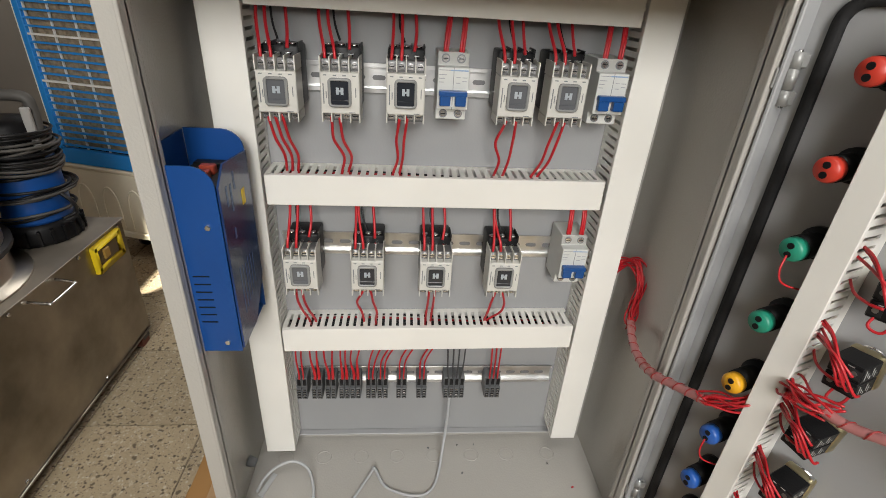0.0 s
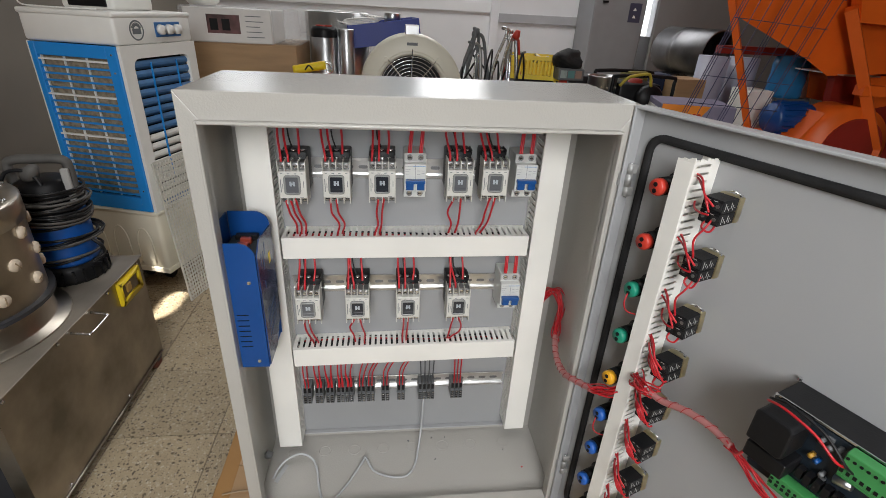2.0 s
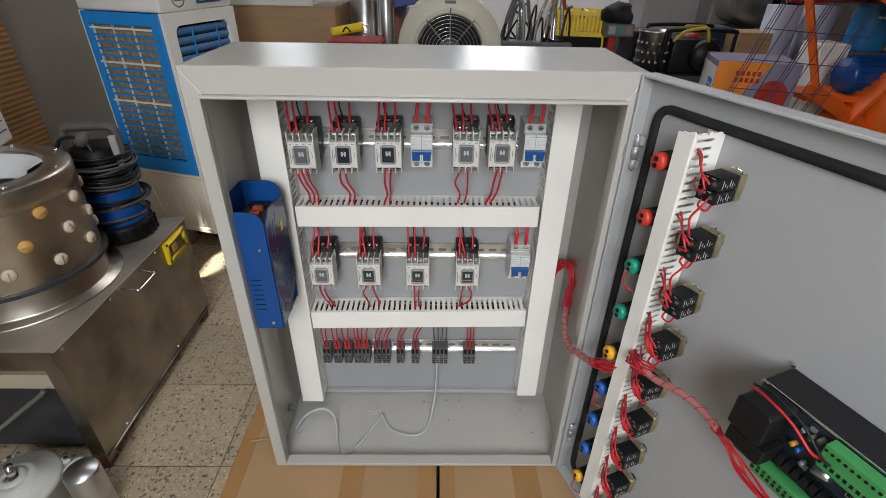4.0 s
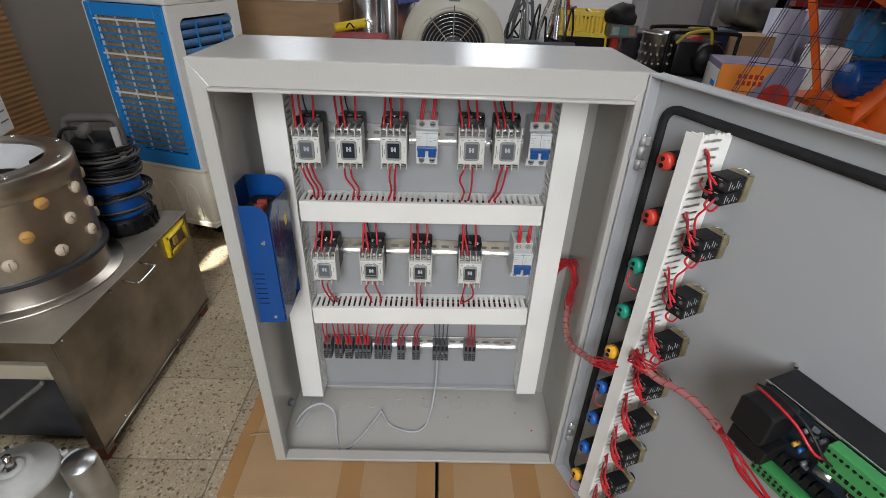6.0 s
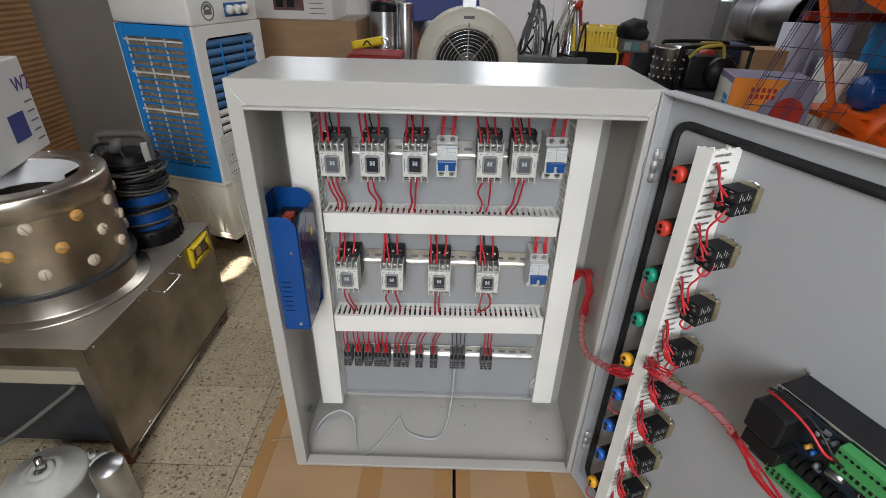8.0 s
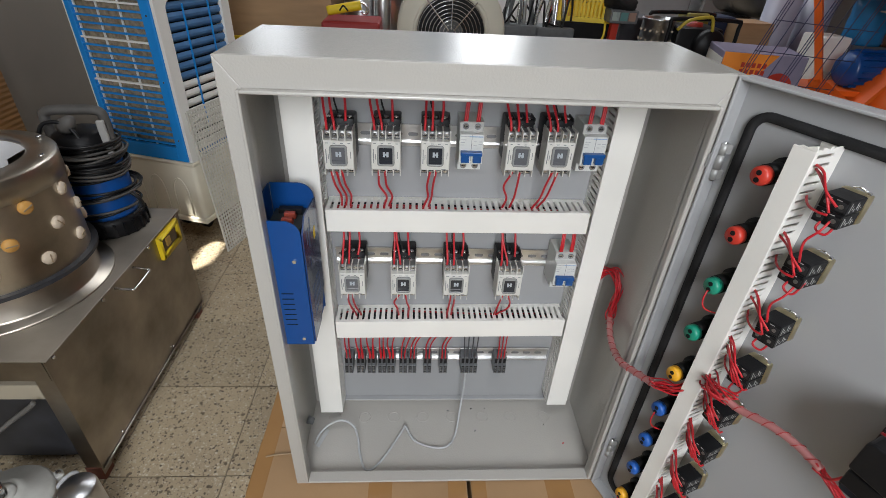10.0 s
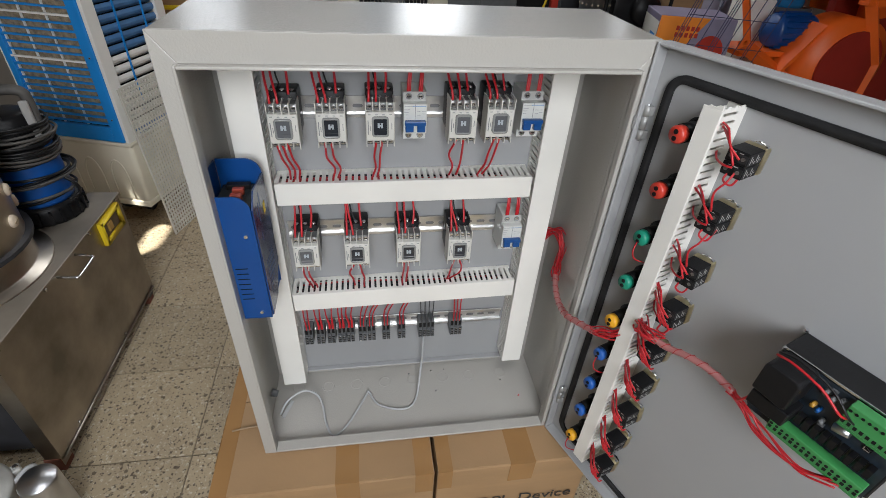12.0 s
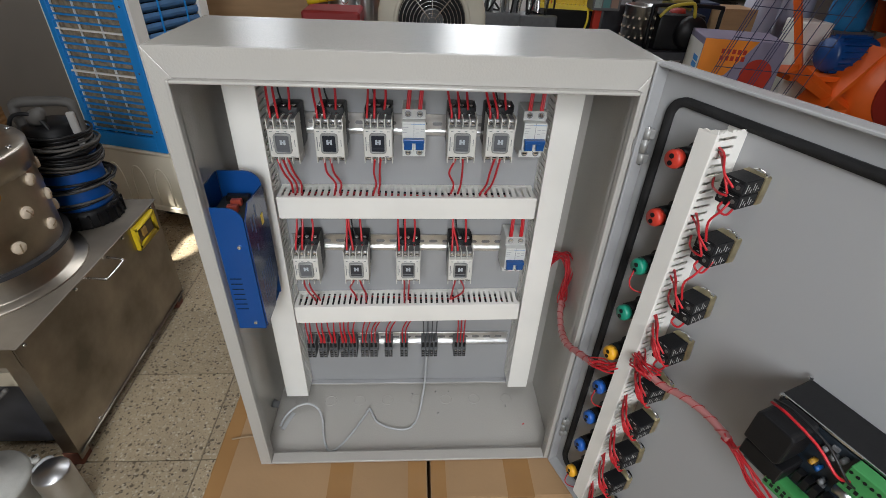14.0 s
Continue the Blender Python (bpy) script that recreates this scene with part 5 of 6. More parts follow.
DULLW = material("dull_white_sheet", (0.68, 0.66, 0.60), 0.55, vary=0.15, scale=12)
part("mesh_sheet", bm, DULLW, sheet)
part("sheet_edge", bx(-0.003, 0.003, -0.006, 0.0, 0, SH), DULLW, sheet)
ring_box = carton("cardboard_box", "small cardboard box with a red ring print on the floor", -0.555, -0.285, 1.60, 1.87, 0.0, 0.345)
RINGRED = material("red_ring_print", (0.42, 0.05, 0.03), 0.6)
part("ring_print", lathe(bmesh.new(), [(0.052, 0.0), (0.052, 0.0008), (0.044, 0.0008), (0.044, 0.0)], 32, pose(-0.475, 1.5996, 0.165, 90)), RINGRED, ring_box, "red printed ring")
for k in range(6):
    part("spoke_print", bx(-0.007, 0.007, -0.0008, 0.0, 0.008, 0.040, m=pose(-0.475, 1.5996, 0.165, 0, 60 * k + 12)), RINGRED, ring_box)
for k in range(3):
    part("print_bar", bx(-0.525 + 0.022 * k, -0.512 + 0.022 * k, 1.5985, 1.5993, 0.030 + 0.006 * (k % 2), 0.075), RINGRED, ring_box)
part("packing_strap", bx(-0.418, -0.406, 1.5982, 1.5992, 0.002, 0.341), COOLW, ring_box, "white packing strap")
trolley = thing("hand_trolley", "yellow tubular hand trolley standing behind the air cooler", "trolley", pose(0, 0, 0))
for z in (0.722, 0.652):
    part("cross_tube", tb([(-0.84, 2.19, z), (-0.44, 2.19, z)], 0.011, 10, 1), YELLOW, trolley, smooth=60)
for x in (-0.83, -0.45):
    part("upright_tube", tb([(x, 2.195, 0.0), (x, 2.195, 0.76)], 0.012, 10, 1), YELLOW, trolley, smooth=60)

# ---- appliance on top of the cooler ----
app = thing("coffee_grinder", "small white appliance with black front on the air cooler", "appliance", COOL @ pose(-0.19, 0.20, 1.138))
part("appliance_body", box(bmesh.new(), -0.12, 0.10, -0.08, 0.12, 0.0, 0.24, bevel=0.012, seg=3), COOLW, app, smooth=40)
part("front_panel", bx(-0.085, 0.075, -0.086, -0.0805, 0.010, 0.22, bevel=0.002), BLACK, app)
part("power_cord", tb([(-0.12, 0.0, 0.06), (-0.20, -0.05, 0.10), (-0.24, -0.12, 0.06), (-0.20, -0.17, 0.012), (-0.10, -0.18, 0.004), (0.10, -0.16, 0.004)], 0.003, 6), COOLW, app, smooth=80)

# stacked brown sheets against the side wall
sheets = thing("corrugated_sheet", "brown corrugated sheet leaning against the side wall", "corrugated sheet", pose(-1.745, 0.14, 0.0))
bm = bmesh.new()
nw = 320
rows = []
for i in range(nw + 1):
    z = 2.1 * i / nw
    rows.append([bm.verts.new((0.06 + 0.0013 * math.sin(z * 260) + dx, y, z)) for y, dx in ((0.0, 0.0), (1.70, 0.0))])
for a, b in zip(rows, rows[1:]):
    bm.faces.new((a[0], a[1], b[1], b[0]))
r = bmesh.ops.extrude_face_region(bm, geom=list(bm.faces))
bmesh.ops.translate(bm, verts=[v for v in r["geom"] if isinstance(v, bmesh.types.BMVert)], vec=(-0.045, 0, 0))
bmesh.ops.recalc_face_normals(bm, faces=bm.faces)
part("ridged_sheet", bm, material("brown_sheet", (0.21, 0.10, 0.026), 0.6, vary=0.25, scale=6), sheets)

# carton standing on the drum
wc = thing("white_carton", "white printed carton standing on the machine drum", "carton", pose(-0.971, 0.607, 0.7525, 0, 0, 104.7))
part("carton_body", box(bmesh.new(), -0.19, 0.10, -0.11, 0.10, 0.0, 0.25, bevel=0.004, seg=2), material("white_card", (0.72, 0.71, 0.68), 0.6, vary=0.06), wc)
lettering("W2", 0.055, pose(0.020, -0.1108, 0.165, 90), material("purple_print", (0.10, 0.04, 0.22), 0.6), wc)
part("print_patch", bx(-0.06, 0.02, -0.1114, -0.1104, 0.05, 0.12), material("navy_print", (0.05, 0.06, 0.22), 0.5), wc)
for k in range(5):
    part("print_bar", bx(0.045, 0.085 - 0.004 * (k % 2), -0.1114, -0.1104, 0.03 + 0.026 * k, 0.034 + 0.026 * k), INK, wc)

# ---- against the far side: cartons, cans, blower ----
carton("cardboard_box", "large brown cardboard box standing on the floor", -0.80, -0.22, 2.24, 2.75, 0.0, 0.985)
wb = thing("shrink_wrapped_box", "white printed box in shrink wrap on a large cardboard box", "box", pose(-0.80, 2.25, 0.985))
part("box_body", box(bmesh.new(), 0.02, 0.46, 0.0, 0.36, 0.0, 0.165, bevel=0.005, seg=2), material("white_box_print", (0.70, 0.68, 0.66), 0.35, vary=0.08, scale=10), wb)
part("picture", bx(0.135, 0.300, -0.0012, -0.0002, 0.045, 0.135), material("box_picture", (0.12, 0.05, 0.05), 0.4, vary=0.8, scale=12), wb)
for k in range(2):
    part("picture_panel", bx(0.150 + 0.06 * k, 0.190 + 0.06 * k, -0.002, -0.0013, 0.060, 0.115), BLACK, wb)
for k in range(5):
    part("print_bar", bx(0.33, 0.42 - 0.01 * (k % 3), -0.0012, -0.0002, 0.03 + 0.025 * k, 0.034 + 0.025 * k), INK, wb)
part("shrink_wrap", bx(-0.012, 0.60, 0.02, 0.40, 0.0, 0.172, bevel=0.01, seg=2), glassy("wrap_film", (0.85, 0.85, 0.85), 0.12, 0.72), wb)
wbag = thing("plastic_bag", "pale crumpled plastic bag on the stacked boxes", "plastic bag", pose(-0.74, 2.50, 1.158))
bm = bmesh.new()
bmesh.ops.create_icosphere(bm, subdivisions=3, radius=0.10)
for v in bm.verts:
    v.co = v.co * (1 + 0.35 * noise.noise(v.co * 18)) 
    v.co.z = max(0.0, v.co.z * 1.3 + 0.09)
part("bag", bm, COOLW, wbag, smooth=50)


def can(label, x, y, r, h, lid=None, z0=0.0, name="steel_canister"):
    c = thing(name, label, "canister", pose(x, y, z0))
    part("can_body", lathe(bmesh.new(), [(0.0, 0.0), (r, 0.0), (r, h), (r * 0.96, h + 0.004), (0.0, h + 0.004)], 36), GALV, c, smooth=40)
    if lid:
        part("lid", lathe(bmesh.new(), [(r * 1.01, h), (r * 1.03, h + 0.03), (r * 0.9, h + 0.055), (0.0, h + 0.06)], 28), BLACK, c, "black lid", smooth=40)
        part("lid_disc", cy((0, 0, h + 0.058), (0, 0, h + 0.064), r * 0.62, seg=24), lid, c)
    return c


can("tall bright steel canister with black and red lid", -0.10, 2.52, 0.075, 1.02, LAMP["red"])
can("tall plain galvanised steel tube", 0.028, 2.50, 0.045, 1.065, name="steel_tube")
can("wide galvanised steel tank behind the canisters", -0.05, 2.86, 0.20, 1.15, name="steel_tank")

# cream centrifugal blower
bl = thing("centrifugal_blower", "cream enamelled centrifugal blower with wire inlet guard", "blower", pose(0.395, 2.10, 0.800))
part("volute", lathe(bmesh.new(), [(0.19, 0.0), (0.262, 0.0), (0.275, 0.012), (0.278, 0.16), (0.27, 0.175), (0.0, 0.175)], 56, pose(0, 0, 0, -90)), CREAM, bl, smooth=40)
part("inlet_ring", lathe(bmesh.new(), [(0.172, 0.02), (0.182, -0.012), (0.196, -0.004), (0.198, 0.004)], 48, pose(0, 0, 0, -90)), CREAM, bl, smooth=40)
# black disc set into the inlet as the shade behind the guard
part("inlet_shadow", cy((0, 0.05, 0), (0, 0.052, 0), 0.19, seg=32), BLACK, bl)
for k in range(9):
    r = 0.024 + 0.018 * k
    part("guard_ring", tube(bmesh.new(), [(r * math.cos(t), -0.014, r * math.sin(t)) for t in [2 * math.pi * i / 40 for i in range(40)]], 0.0017, 5, 1, True), ZINC, bl, smooth=80)
for a in (50, 90, 130, 230, 310):
    part("guard_spoke", tb([(0.02 * math.cos(radians(a)), -0.017, 0.02 * math.sin(radians(a))), (0.205 * math.cos(radians(a)), -0.017, 0.205 * math.sin(radians(a)))], 0.003, 6, 1), ZINC, bl)
for a in (48, 132):
    part("spoke_washer", cy((0.205 * math.cos(radians(a)), -0.004, 0.205 * math.sin(radians(a))), (0.205 * math.cos(radians(a)), -0.020, 0.205 * math.sin(radians(a))), 0.013, seg=14), CREAM, bl)
part("name_plate", bx(-0.028, 0.028, -0.003, -0.0005, 0.222, 0.236), INK, bl)
part("outlet_collar", bx(-0.035, 0.035, 0.03, 0.13, 0.27, 0.318, bevel=0.002), GALV, bl)
part("blade_wheel", lathe(bmesh.new(), [(0.055, 0.03), (0.06, 0.04), (0.0, 0.045)], 24, pose(0, 0, 0, -90)), GREYP, bl)
for sx in (-0.2, 0.2):
    part("stand_leg", bx(sx - 0.02, sx + 0.02, 0.02, 0.15, -0.80, -0.15), CREAM, bl)
# plastic crate with cable on it, seen above the blower
tr = thing("plastic_crate", "dark blue plastic crate behind the blower", "crate", pose(0.25, 2.78, 0.985, 0, -8, 4))
for a in ((-0.22, 0.22, -0.16, -0.15), (-0.22, 0.22, 0.15, 0.16), (-0.22, -0.21, -0.15, 0.15), (0.21, 0.22, -0.15, 0.15)):
    part("crate_wall", bx(a[0], a[1], a[2], a[3], 0, 0.13, bevel=0.003), material("crate_blue", (0.015, 0.035, 0.24), 0.45) if a[2] == -0.16 and a[0] == -0.22 else bpy.data.materials["crate_blue"], tr)
part("crate_floor", bx(-0.21, 0.21, -0.15, 0.15, 0, 0.008), bpy.data.materials["crate_blue"], tr)
for k in range(7):
    solo("cable_coil", tube(bmesh.new(), [(0.06 + 0.14 * math.cos(t) + 0.01 * k, 2.70 + 0.05 * math.sin(t), 1.120 + 0.035 * math.sin(t + 0.3 * k) - 0.02 * math.cos(t)) for t in [2 * math.pi * i / 14 for i in range(14)]], 0.004, 5, 3, True), COOLW, "pale coiled cable hanging over a blue crate", "cable", group="coiled cables", smooth=80)
lampb = can("small shiny steel pot on the crate", 0.30, 2.74, 0.05, 0.07, z0=1.09, name="steel_pot")

# workbench that carries the tools
bench = thing("workbench", "dark steel workbench under the tools", "workbench", pose(0, 0, 0))
part("bench_top", bx(0.70, 2.35, 2.25, 3.1, 0.62, 0.66), DARKST, bench)
for x in (0.75, 2.3):
    for y in (2.3, 3.05):
        part("bench_leg", bx(x - 0.025, x + 0.025, y - 0.025, y + 0.025, 0, 0.62), DARKST, bench)

# chrome tool stands with hoses
def tool_stand(label, x, y, mat, seed):
    r = random.Random(seed)
    t = thing("grinder_stand", label, "tool", pose(x, y, 0.66))
    for k in range(6):
        a = r.uniform(-0.11, 0.02)
        b = r.uniform(-0.02, 0.11)
        h = r.uniform(0.30, 0.47)
        part("bent_tube", tb([(a, r.uniform(-0.05, 0.05), 0.0), (a * 0.9, 0.0, h * 0.5), (a * 0.35, r.uniform(-0.03, 0.03), h * 0.94), ((a + b) / 2, 0, h), (b * 0.5, 0, h * 0.9), (b, r.uniform(-0.05, 0.05), h * 0.25), (b, 0, 0.02)], r.choice((0.007, 0.010, 0.012)), 8), r.choice((ZINC, mat, GALV, ZINC)), t, smooth=80)
    for k in range(2):
        pts = [(r.uniform(-0.12, 0.12), r.uniform(-0.08, 0.06), r.uniform(0.05, 0.34)) for _ in range(5)]
        part("hose", tb(pts, 0.006, 6), BLACKW, t, smooth=80)
    part("stand_base", box(bmesh.new(), -0.11, 0.11, -0.09, 0.09, 0.0, 0.14, bevel=0.01, seg=2), GREYP, t)
    part("clamp_head", lathe(bmesh.new(), [(0.0, 0.0), (0.02, 0.0), (0.024, 0.02), (0.014, 0.05), (0.0, 0.052)], 12, pose(r.uniform(-0.05, 0.05), 0, 0.40, 20, 15)), mat, t, smooth=40)


tool_stand("chrome hand tool stand with black hoses", 0.82, 2.55, GREYP, 31)
tool_stand("chrome tool stand with a red handle", 1.02, 2.52, LAMP["red"], 12)
# yellow basket
bk = thing("shopping_basket", "yellow plastic basket filled with metal parts", "basket", pose(1.215, 2.60, 0.83, 0, 0, -12))


def basket_side(x0, x1, flip):
    for z in (0.012, 0.125):
        part("basket_rail", bx(x0, x1, -0.112, -0.104, z - 0.012, z + 0.012), YELLOW, bk, smooth=None) if not flip else part("basket_rail", bx(-0.166 if flip < 0 else 0.158, -0.158 if flip < 0 else 0.166, -0.104, 0.104, z - 0.012, z + 0.012), YELLOW, bk)
    n = 14 if not flip else 9
    for k in range(n):
        if not flip:
            x = x0 + (x1 - x0) * (k + 0.5) / n
            part("basket_slat", bx(x - 0.006, x + 0.006, -0.111, -0.105, 0.024, 0.113), YELLOW, bk)
        else:
            y = -0.104 + 0.208 * (k + 0.5) / n
            part("basket_slat", bx(-0.165 if flip < 0 else 0.159, -0.159 if flip < 0 else 0.165, y - 0.006, y + 0.006, 0.024, 0.113), YELLOW, bk)


basket_side(-0.158, 0.158, 0)
basket_side(0, 0, -1)
basket_side(0, 0, 1)
part("basket_rear", bx(-0.166, 0.166, 0.104, 0.112, 0, 0.137), YELLOW, bk)
part("basket_floor", bx(-0.158, 0.158, -0.104, 0.104, 0, 0.006), YELLOW, bk)
for s in (-1, 1):
    part("basket_handle", tb([(s * 0.12, -0.108, 0.02), (s * 0.125, -0.125, -0.05), (s * 0.11, -0.128, -0.11)], 0.007, 6), YELLOW, bk, smooth=80)
br = random.Random(77)
for k in range(16):
    p = Vector((br.uniform(-0.13, 0.13), br.uniform(-0.08, 0.08), br.uniform(0.10, 0.14)))
    d = Vector((br.uniform(-1, 1), br.uniform(-1, 1), br.uniform(-0.3, 0.5))).normalized() * 0.035
    solo("metal_part", cy(bk.matrix_world @ (p - d), bk.matrix_world @ (p + d), 0.008, seg=8), br.choice((GALV, GREYP, BRASS)), "small metal part lying in a yellow basket", "metal part", group="metal parts in the basket", smooth=40)
solo("plastic_crate", bx(1.06, 1.40, 2.48, 2.74, 0.66, 0.83, bevel=0.006), BLACK, "black plastic crate under the yellow basket", "crate")
# dark bag, scale, red extinguisher-like bottle
sc = thing("price_scale", "grey table scale with bright display under a dark bag", "scale", pose(1.375, 2.42, 0.66))
part("scale_housing", box(bmesh.new(), -0.075, 0.085, -0.05, 0.08, 0.185, 0.255, bevel=0.008, seg=2), GREYP, sc)
for k, c in enumerate(((0.32, 0.38, 0.36), (0.12, 0.26, 0.26), (0.30, 0.20, 0.16))):
    part("display_field", bx(-0.065 + 0.047 * k, -0.025 + 0.047 * k, -0.052, -0.0502, 0.200, 0.243), material("display_%d" % k, c, 0.3), sc)
part("scale_post", bx(-0.04, 0.0, 0.0, 0.04, 0, 0.185), LAMP["red"], sc)
bag = bmesh.new()
bmesh.ops.create_icosphere(bag, subdivisions=3, radius=0.09)
for v in bag.verts:
    v.co = v.co * (1 + 0.4 * noise.noise(v.co * 16))
    v.co.z = max(v.co.z * 0.7, -0.045)
solo("dark_bag", bag, RUBBER, "crumpled black bag lying on the scale", "bag", pose(1.375, 2.44, 0.958), smooth=50)
drum2 = thing("small_plucking_drum", "small perforated stainless drum on the workbench", "drum", pose(1.595, 2.40, 0.66))
part("drum_shell", lathe(bmesh.new(), [(0.0, 0.0), (0.088, 0.0), (0.088, 0.21), (0.093, 0.215), (0.093, 0.222), (0.084, 0.222), (0.084, 0.02)], 36), GALV, drum2, smooth=40)
for row in range(3):
    for k in range(16):
        a = radians(k * 22.5 + row * 11)
        d = Vector((math.cos(a), math.sin(a), 0))
        part("finger_head", cy(d * 0.087 + Vector((0, 0, 0.06 + 0.05 * row)), d * 0.093 + Vector((0, 0, 0.06 + 0.05 * row)), 0.0055, seg=8), FING[0], drum2)
gen = thing("generator", "black and yellow engine set in a tube frame", "generator", pose(1.80, 2.36, 0.66))
part("engine", box(bmesh.new(), -0.13, 0.14, -0.06, 0.2, 0.0, 0.19, bevel=0.02, seg=2), BLACK, gen, smooth=40)
part("recoil_cover", lathe(bmesh.new(), [(0.0, 0.05), (0.075, 0.045), (0.09, 0.02), (0.09, 0.0)], 28, pose(0.06, -0.06, 0.10, 90)), BLACK, gen, smooth=40)
part("red_cap", lathe(bmesh.new(), [(0.0, 0.025), (0.04, 0.02), (0.045, 0.0)], 20, pose(0.0, 0.02, 0.19)), DKORANGE, gen, smooth=40)
for y in (-0.08, 0.2):
    part("frame_tube", tb([(-0.19, y, 0.0), (-0.19, y, 0.2), (-0.16, y, 0.235), (0.17, y, 0.235), (0.20, y, 0.2), (0.20, y, 0.0)], 0.011, 8, 3), BLACK, gen, smooth=80)
part("handle_tube", tb([(-0.15, -0.09, 0.18), (-0.10, -0.095, 0.230), (0.0, -0.095, 0.250), (0.03, -0.095, 0.24), (0.05, -0.09, 0.18)], 0.009, 8), material("dull_yellow", (0.42, 0.33, 0.03), 0.5, vary=0.2, scale=20), gen, smooth=80)
part("yellow_tank", box(bmesh.new(), 0.02, 0.16, 0.16, 0.3, 0.15, 0.24, bevel=0.015, seg=2), material("olive_yellow", (0.20, 0.17, 0.03), 0.5, vary=0.2, scale=20), gen)
solo("fuel_can", box(bmesh.new(), 2.02, 2.18, 2.6, 2.8, 0.66, 0.88, bevel=0.02, seg=2), material("navy_can", (0.008, 0.02, 0.06), 0.45), "dark blue fuel can on the workbench", "can")
solo("battery_box", box(bmesh.new(), 1.50, 1.74, 2.72, 2.95, 0.66, 0.84, bevel=0.01, seg=2), DARKST, "dark metal box on the workbench", "box")
carton("cardboard_box", "small brown cardboard box on the workbench", 2.12, 2.32, 2.45, 2.66, 0.66, 0.87)
# chain hoist lying on a red box in front of the cans
hoist = thing("chain_hoist", "yellow and red hand hoist with shiny hook", "hoist", pose(-0.11, 2.05, 0.0))
part("red_box", box(bmesh.new(), -0.13, 0.15, -0.04, 0.2, 0.0, 0.845, bevel=0.01), material("red_card", (0.30, 0.025, 0.025), 0.5), hoist)
part("yellow_body", tb([(-0.10, 0.0, 0.885), (-0.02, 0.0, 0.900), (0.06, 0.0, 0.915)], 0.022, 10), YELLOW, hoist, smooth=60)
part("hook", tb([(0.06, -0.01, 0.930), (0.085, -0.01, 0.92), (0.095, -0.01, 0.895), (0.08, -0.01, 0.88), (0.065, -0.01, 0.89)], 0.007, 8), ZINC, hoist, smooth=80)
part("grip_strap", tb([(-0.04, -0.02, 0.89), (-0.02, -0.025, 0.912), (0.0, -0.02, 0.89)], 0.004, 6), BLACKW, hoist, smooth=80)

# ---- orange machine ----
om = thing("orange_machine", "orange painted grain mill with hopper, blower and blue motor", "machine", pose(0, 1.86, 0))
hop = bmesh.new()
prism(hop, [(1.935, 1.262), (1.90, 1.95), (3.4, 1.95), (3.25, 1.02), (2.60, 0.98), (2.44, 1.06)], 0.0, 0.75, Matrix(((1, 0.9, 0, 0), (0, 1, 0, 0), (0, 0, 1, 0), (0, 0, 0, 1))))
part("hopper", hop, ORANGE, om, "large orange sheet-metal hopper")
thr = bmesh.new()
prism(thr, [(2.90, 1.02), (2.96, 0.985), (3.14, 0.985), (3.12, 0.83), (2.98, 0.80), (2.95, 0.93)], 0.06, 0.5)
part("throat", thr, ORANGE, om)
part("slide_plate", bx(2.66, 2.88, -0.04, 0.3, 0.985, 0.992, m=pose(0, 0, 0, 0, 0, 0)), GALV, om)
part("brace", tb([(1.915, -0.02, 1.33), (2.232, -0.02, 0.685)], 0.021, 4, 1), ORANGE, om)
part("base_beam", tb([(2.20, -0.02, 0.69), (2.56, -0.02, 0.50), (2.62, -0.02, 0.05)], 0.036, 4, 1), ORANGE, om)
part("leg", tb([(2.50, -0.10, 1.30), (2.97, -0.10, 0.62), (2.97, -0.10, 0.0)], 0.035, 4, 1), ORANGE, om)
part("side_wall", prism(bmesh.new(), [(2.56, 1.24), (3.5, 1.20), (3.5, 1.6), (2.42, 1.6)], -0.12, -0.06), ORANGE, om)
part("cross_beam", bx(2.72, 3.4, -0.13, -0.07, 0.90, 0.95), ORANGE, om)
# dark red sheet stands for the shade inside the machine
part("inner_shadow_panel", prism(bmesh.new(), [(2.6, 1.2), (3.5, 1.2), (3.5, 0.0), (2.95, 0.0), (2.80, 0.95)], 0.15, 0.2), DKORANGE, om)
vol = bmesh.new()
lathe(vol, [(0.0, 0.0), (0.235, 0.0), (0.235, 0.22), (0.0, 0.22)], 44, pose(2.79, -0.10, 0.60, -90))
part("blower_housing", vol, ORANGE, om, "orange spiral blower housing", smooth=40)
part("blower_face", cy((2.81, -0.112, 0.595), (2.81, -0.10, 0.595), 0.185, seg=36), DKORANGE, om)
part("volute_tongue", prism(bmesh.new(), [(2.50, 0.62), (2.60, 0.80), (2.46, 0.60), (2.40, 0.50)], -0.08, 0.12), ORANGE, om)
mb = part("motor", lathe(bmesh.new(), [(0.0, -0.12), (0.075, -0.12), (0.085, -0.10), (0.085, 0.10), (0.075, 0.12), (0.0, 0.12)], 28, pose(2.55, 0.10, 0.735, 0, 90)), BLUEM, om, "blue finned electric motor", smooth=40)
for k in range(18):
    a = 20 * k
    part("cooling_fin", bx(2.46, 2.63, 0.082, 0.096, -0.0025, 0.0025, m=Matrix.Translation((0, 0.10, 0.735)) @ pose(0, 0, 0, a)), BLUEM, mb)
part("motor_plate", bx(2.22, 2.56, 0.0, 0.25, 0.62, 0.645), ORANGE, om)
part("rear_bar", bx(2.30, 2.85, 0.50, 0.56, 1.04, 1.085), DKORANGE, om)

